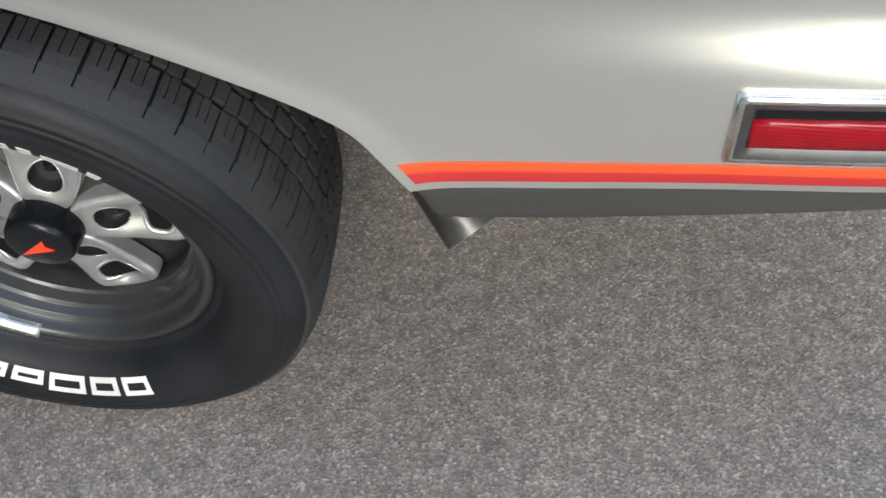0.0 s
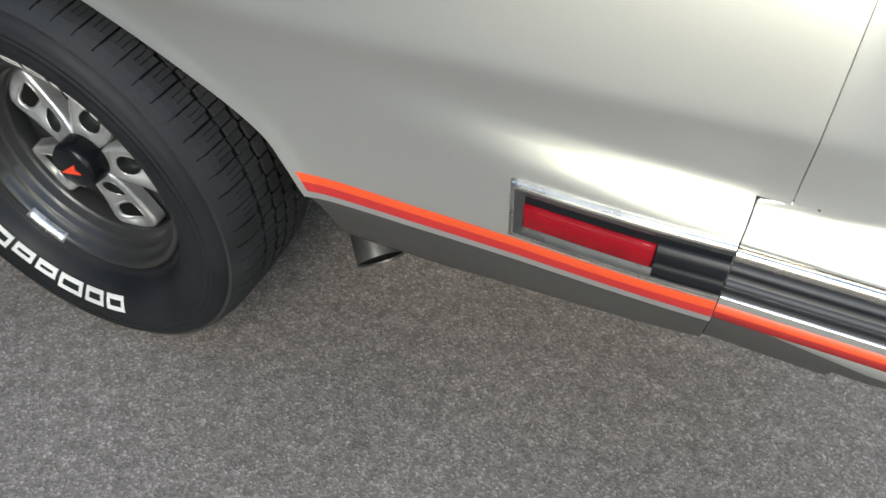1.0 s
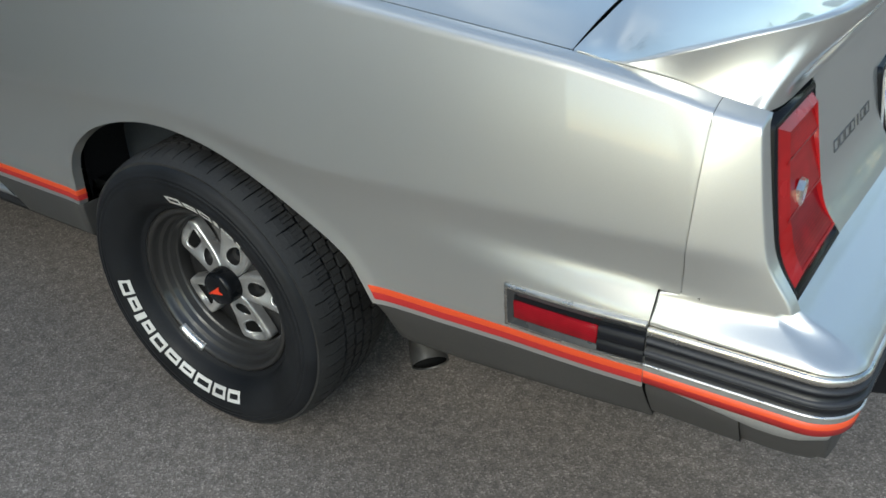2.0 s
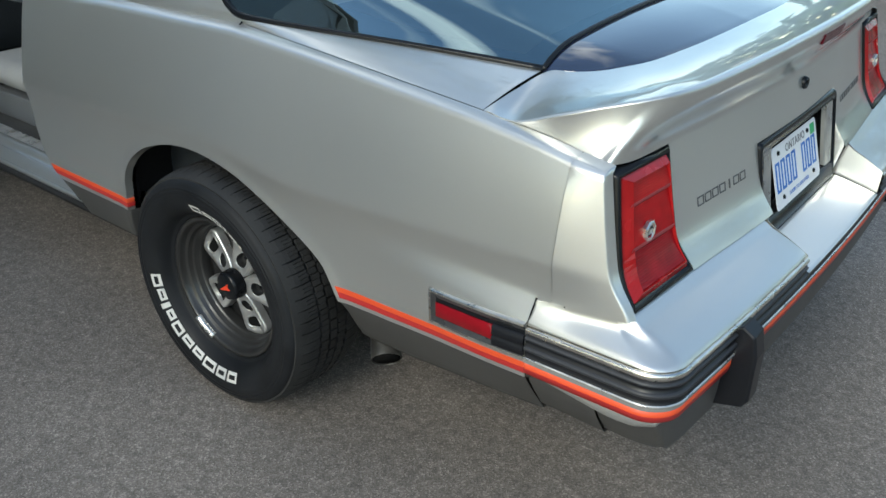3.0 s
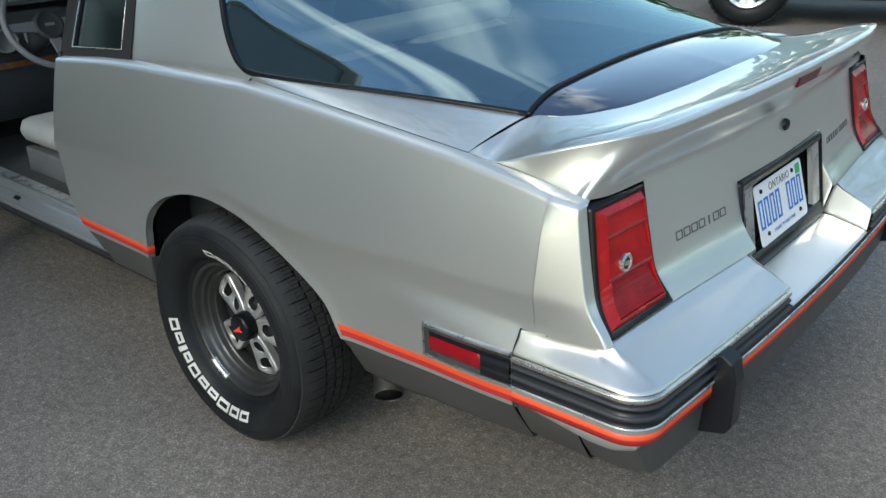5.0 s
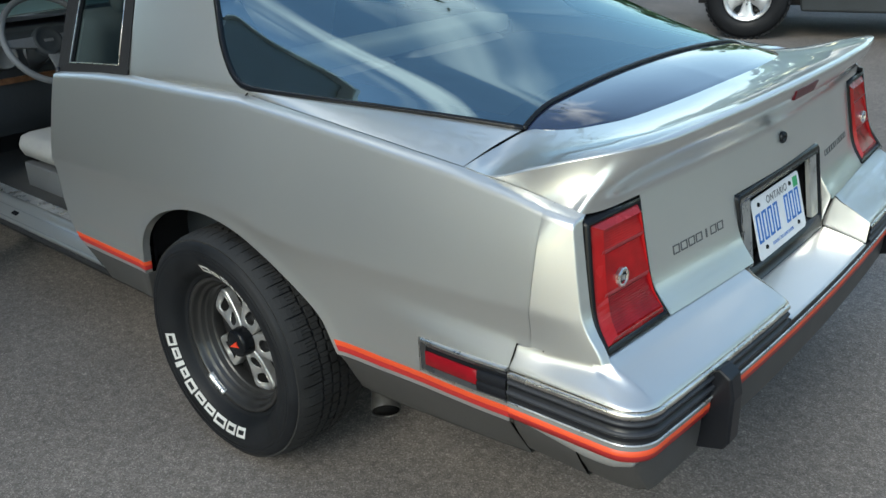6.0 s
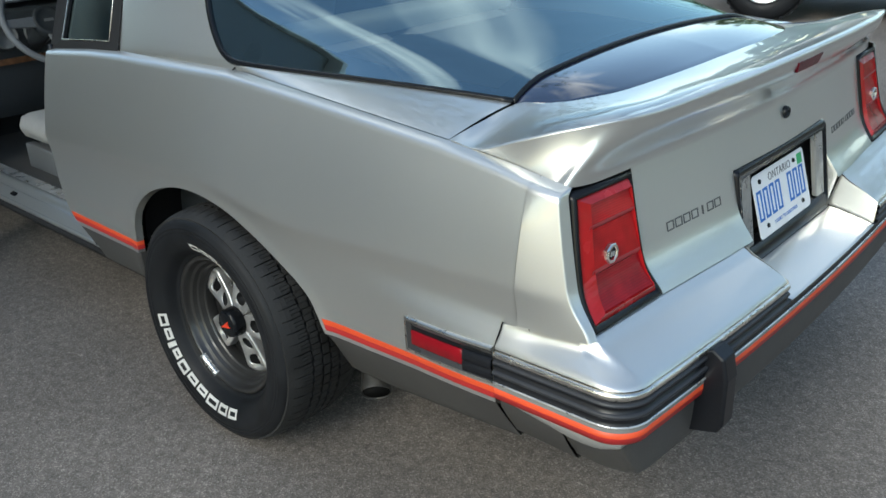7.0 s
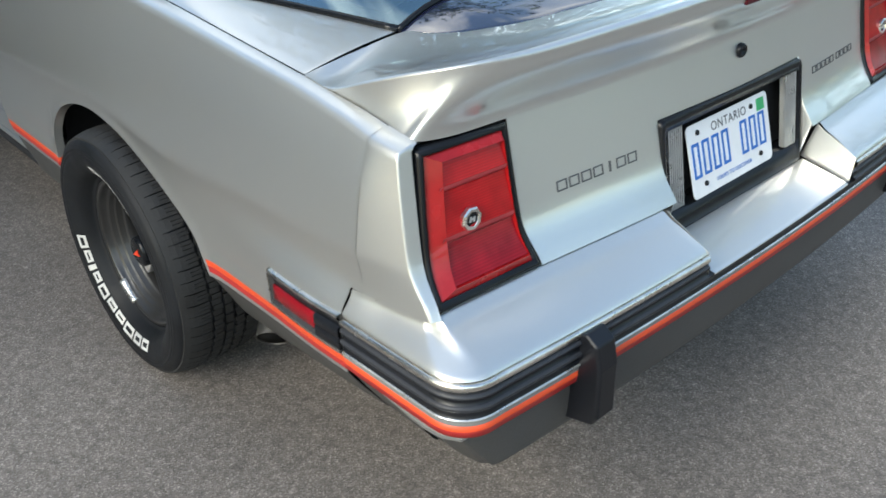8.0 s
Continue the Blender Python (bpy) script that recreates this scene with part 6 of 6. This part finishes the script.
def suv_wheel(x, y, turn):
    bm = bmesh.new()
    revolve(bm, [(0.215, 0.03), (0.225, -0.005), (0.25, -0.02), (0.30, -0.03), (0.35, -0.022), (0.385, 0.0), (0.395, 0.03), (0.398, 0.12), (0.395, 0.21), (0.385, 0.24), (0.30, 0.26), (0.215, 0.21)], 72)
    bmesh.ops.recalc_face_normals(bm, faces=bm.faces[:])
    w = part("wheel", bm, TYRE, suv, "knobbly black tyre on a five-spoke alloy rim", m=pose(x, y, 0.40, 0, 0, turn))
    bm = bmesh.new()
    for k in range(44):
        a = 2 * math.pi * k / 44
        for j, (y0, y1) in enumerate(((-0.012, 0.045), (0.055, 0.115), (0.125, 0.185), (0.195, 0.252))):
            da = 2 * math.pi / 44
            a0 = a + (da * 0.4 if j % 2 else 0)
            pts = []
            for r in (0.385 if j in (0, 3) else 0.393, 0.407):
                for yy, aa in ((y0, a0), (y1, a0), (y1, a0 + da * 0.62), (y0, a0 + da * 0.62)):
                    pts.append((r * math.cos(aa), yy, r * math.sin(aa)))
            hexa(bm, pts)
    bmesh.ops.recalc_face_normals(bm, faces=bm.faces[:])
    tagged(part("tread", bm, TYRE, w, smooth=False), kind="stuff")
    bm = bmesh.new()
    revolve(bm, [(0.0, 0.10), (0.10, 0.09), (0.20, 0.10), (0.212, 0.03), (0.222, -0.012), (0.228, -0.016), (0.23, 0.0), (0.225, 0.12)], 48)
    bmesh.ops.recalc_face_normals(bm, faces=bm.faces[:])
    part("rim", bm, BLACK_TRIM, w)
    for k in range(5):
        bm = bmesh.new()
        rows = []
        for r, hw, yy in ((0.03, 0.040, 0.014), (0.08, 0.050, 0.008), (0.13, 0.062, 0.002), (0.165, 0.088, -0.002), (0.190, 0.122, -0.006)):
            rows.append([(r, yy + 0.04, -hw), (r, yy + 0.006, -hw * 0.92), (r, yy, -hw * 0.7), (r, yy + 0.004, 0), (r, yy, hw * 0.7), (r, yy + 0.006, hw * 0.92), (r, yy + 0.04, hw)])
        grid(bm, rows, flip=True)
        part("spoke", bm, SUV_ALLOY, w, m=pose(0, 0, 0, 0, 72 * k + 18, 0))
    bm = bmesh.new()
    revolve(bm, [(0.182, 0.06), (0.184, 0.0), (0.190, -0.008), (0.216, -0.014), (0.226, -0.018), (0.229, -0.010)], 60)
    bmesh.ops.recalc_face_normals(bm, faces=bm.faces[:])
    part("rim_lip", bm, SUV_ALLOY, w, "bright outer lip of the rim")
    for k in range(5):
        t = radians(72 * k + 18)
        bm = bmesh.new()
        revolve(bm, [(0.0, -0.012), (0.008, -0.011), (0.0115, -0.004), (0.0115, 0.02)], 8)
        bmesh.ops.recalc_face_normals(bm, faces=bm.faces[:])
        part("lug_nut", bm, DULL_CHROME_AND_SHADE, w, smooth=False, m=pose(0.062 * math.cos(t), 0.008, -0.062 * math.sin(t)))
    bm = bmesh.new()
    revolve(bm, [(0.0, -0.006), (0.03, -0.004), (0.036, 0.01)], 20)
    bmesh.ops.recalc_face_normals(bm, faces=bm.faces[:])
    part("hub_cap", bm, ALLOY, w)


for x in (0.0, 2.6):
    suv_wheel(x, 0.0, 0)
    suv_wheel(x, 1.75, 180)
bm = bmesh.new()
rows = []
for x in np.linspace(-0.75, 3.3, 60):
    near = min(abs(x), abs(x - 2.6))
    zb = 0.56 if near > 0.52 else 0.52 + 0.40 * math.sqrt(max(0.0, 1 - (near / 0.52) ** 2))
    rows.append([(x, y, zb + (z - 0.56) * (1.12 - zb) / 0.56 if z < 1.12 else z) for y, z in ((0.10, 0.56), (0.045, 0.58), (0.03, 0.75), (0.03, 1.0), (0.06, 1.12))])
grid(bm, rows)
part("body_side", bm, SUV_PAINT, suv, solid=0.01)
bm = bmesh.new()
grid(bm, [[(x, 1.75 - y, z) for x, y, z in r] for r in rows], flip=True)
part("body_side", bm, SUV_PAINT, suv, solid=0.01)
bm = bmesh.new()
box(bm, -0.72, 0.75, 0.08, 1.67, 0.80, 1.15)
box(bm, 0.75, 3.28, 0.07, 1.68, 0.62, 1.13)
box(bm, 0.80, 3.22, 0.14, 1.61, 1.13, 1.82)
part("cabin", bm, SUV_PAINT, suv, smooth=False, bevel=0.05)
bm = bmesh.new()
box(bm, 1.0, 1.85, 0.128, 0.138, 1.18, 1.70)
box(bm, 1.95, 3.05, 0.128, 0.138, 1.18, 1.70)
part("window", bm, BLACK_GLOSS, suv, smooth=False)
bm = bmesh.new()
box(bm, -0.5, 3.1, 0.30, 1.45, 0.30, 0.62)
part("underbody", bm, BLACK_MATTE, suv, smooth=False)
for y0, y1 in ((0.035, 0.22), (1.53, 1.715)):
    bm = bmesh.new()
    hexa(bm, [(0.50, y0, 0.275), (2.10, y0, 0.275), (2.10, y1, 0.265), (0.50, y1, 0.265), (0.44, y0, 0.60), (2.16, y0, 0.60), (2.16, y1, 0.60), (0.44, y1, 0.60)])
    bmesh.ops.recalc_face_normals(bm, faces=bm.faces[:])
    part("rocker", bm, SUV_CLADDING, suv, "dark plastic rocker cladding", smooth=False, bevel=0.02)
for x in (0.0, 2.6):
    bm = bmesh.new()
    tube(bm, [(x, 0.18, 0.36), (x, 1.57, 0.36)], 0.06, 14)
    part("axle", bm, BLACK_MATTE, suv)
# ---- trees out of view beyond the driveway ----
BARK = material("bark", (0.10, 0.075, 0.055), 0.9, grain=0.3, grain_scale=25, bump=0.6, stain=0.2)
LEAF = material("leaves", (0.05, 0.09, 0.025), 0.6, grain=0.2, grain_scale=3, stain=0.35, stain_scale=0.9)
rng = random.Random(4)


def tree(x, y, height, spread, leaves=95):
    th = empty("tree", "leafy green tree out of view beyond the driveway", "tree", "trees beyond the driveway")
    th.matrix_basis = pose(x, y, 0)
    bm = bmesh.new()
    top = height * 0.62
    tube(bm, [(0.05 * math.sin(k), 0.04 * math.cos(k * 2), top * k / 7) for k in range(8)], [0.20 * (1 - 0.10 * k) for k in range(8)], 10)
    tips = []
    for k in range(11):
        a, z0 = k * 2.4, height * (0.25 + 0.034 * k)
        r = spread * rng.uniform(0.5, 0.85)
        end = Vector((r * math.cos(a), r * math.sin(a), z0 + height * rng.uniform(0.14, 0.3)))
        mid = Vector((end.x * 0.45, end.y * 0.45, z0 + (end.z - z0) * 0.35))
        tube(bm, [(0, 0, z0), tuple(mid), tuple(end)], [0.07, 0.045, 0.015], 6)
        tips += [end, mid + Vector((0, 0, 0.4)), end.lerp(mid, 0.5)]
    tips += [Vector((rng.uniform(-0.3, 0.3) * spread, rng.uniform(-0.3, 0.3) * spread, height * rng.uniform(0.75, 0.95))) for k in range(7)]
    part("trunk", bm, BARK, th)
    vs, fs = [], []
    for tip_ in tips:
        for k in range(leaves):
            d = Vector((rng.gauss(0, 1), rng.gauss(0, 1), rng.gauss(0, 0.7))) * spread * 0.16
            p = tip_ + d
            u = Vector((rng.uniform(-1, 1), rng.uniform(-1, 1), rng.uniform(-0.6, 0.6))).normalized()
            w = u.orthogonal().normalized()
            sz = rng.uniform(0.07, 0.15)
            b = len(vs)
            vs += [tuple(p - u * sz), tuple(p + w * sz * 0.5), tuple(p + u * sz), tuple(p - w * sz * 0.5)]
            fs.append((b, b + 1, b + 2, b + 3))
    me = bpy.data.meshes.new("crown")
    me.from_pydata(vs, [], fs)
    me.materials.append(LEAF)
    ob = new("crown", me)
    ob.parent = th
    tagged(ob, "uneven crown of green leaves", kind="stuff")


for x, y, h, sp in ((-6.5, 5.5, 8.5, 3.0), (3.5, 16.0, 9.0, 3.2), (9.0, 11.0, 8.0, 3.0), (12.5, 3.0, 8.5, 3.0), (-12.0, 14.0, 9.0, 3.4)):
    tree(x, y, h, sp)
# one more unseen tree, added only to shade the car's front left
tree(-1.4, -9.7, 9.0, 2.5, 200)
# ring of unseen shrubs added to block the low horizon, open behind the camera
vs, fs = [], []
for k in range(11000):
    a = radians(rng.uniform(-45, 215))
    r = rng.uniform(24, 30)
    top = 3.2 + 1.3 * math.sin(a * 7) + 0.9 * math.sin(a * 17 + 1) + rng.uniform(-0.5, 0.5)
    p = Vector((r * math.cos(a), r * math.sin(a), rng.uniform(0.0, 1.0) * top))
    u = Vector((rng.uniform(-1, 1), rng.uniform(-1, 1), rng.uniform(-1, 1))).normalized()
    w = u.orthogonal().normalized()
    sz = rng.uniform(0.3, 0.6)
    b = len(vs)
    vs += [tuple(p - u * sz), tuple(p + w * sz * 0.6), tuple(p + u * sz), tuple(p - w * sz * 0.6)]
    fs.append((b, b + 1, b + 2, b + 3))
me = bpy.data.meshes.new("horizon_blocker")
me.from_pydata(vs, [], fs)
me.materials.append(LEAF)
tagged(new("horizon_blocker", me), "unseen uneven green shrubs added to hide the horizon from reflections", "shrubs", kind="stuff")
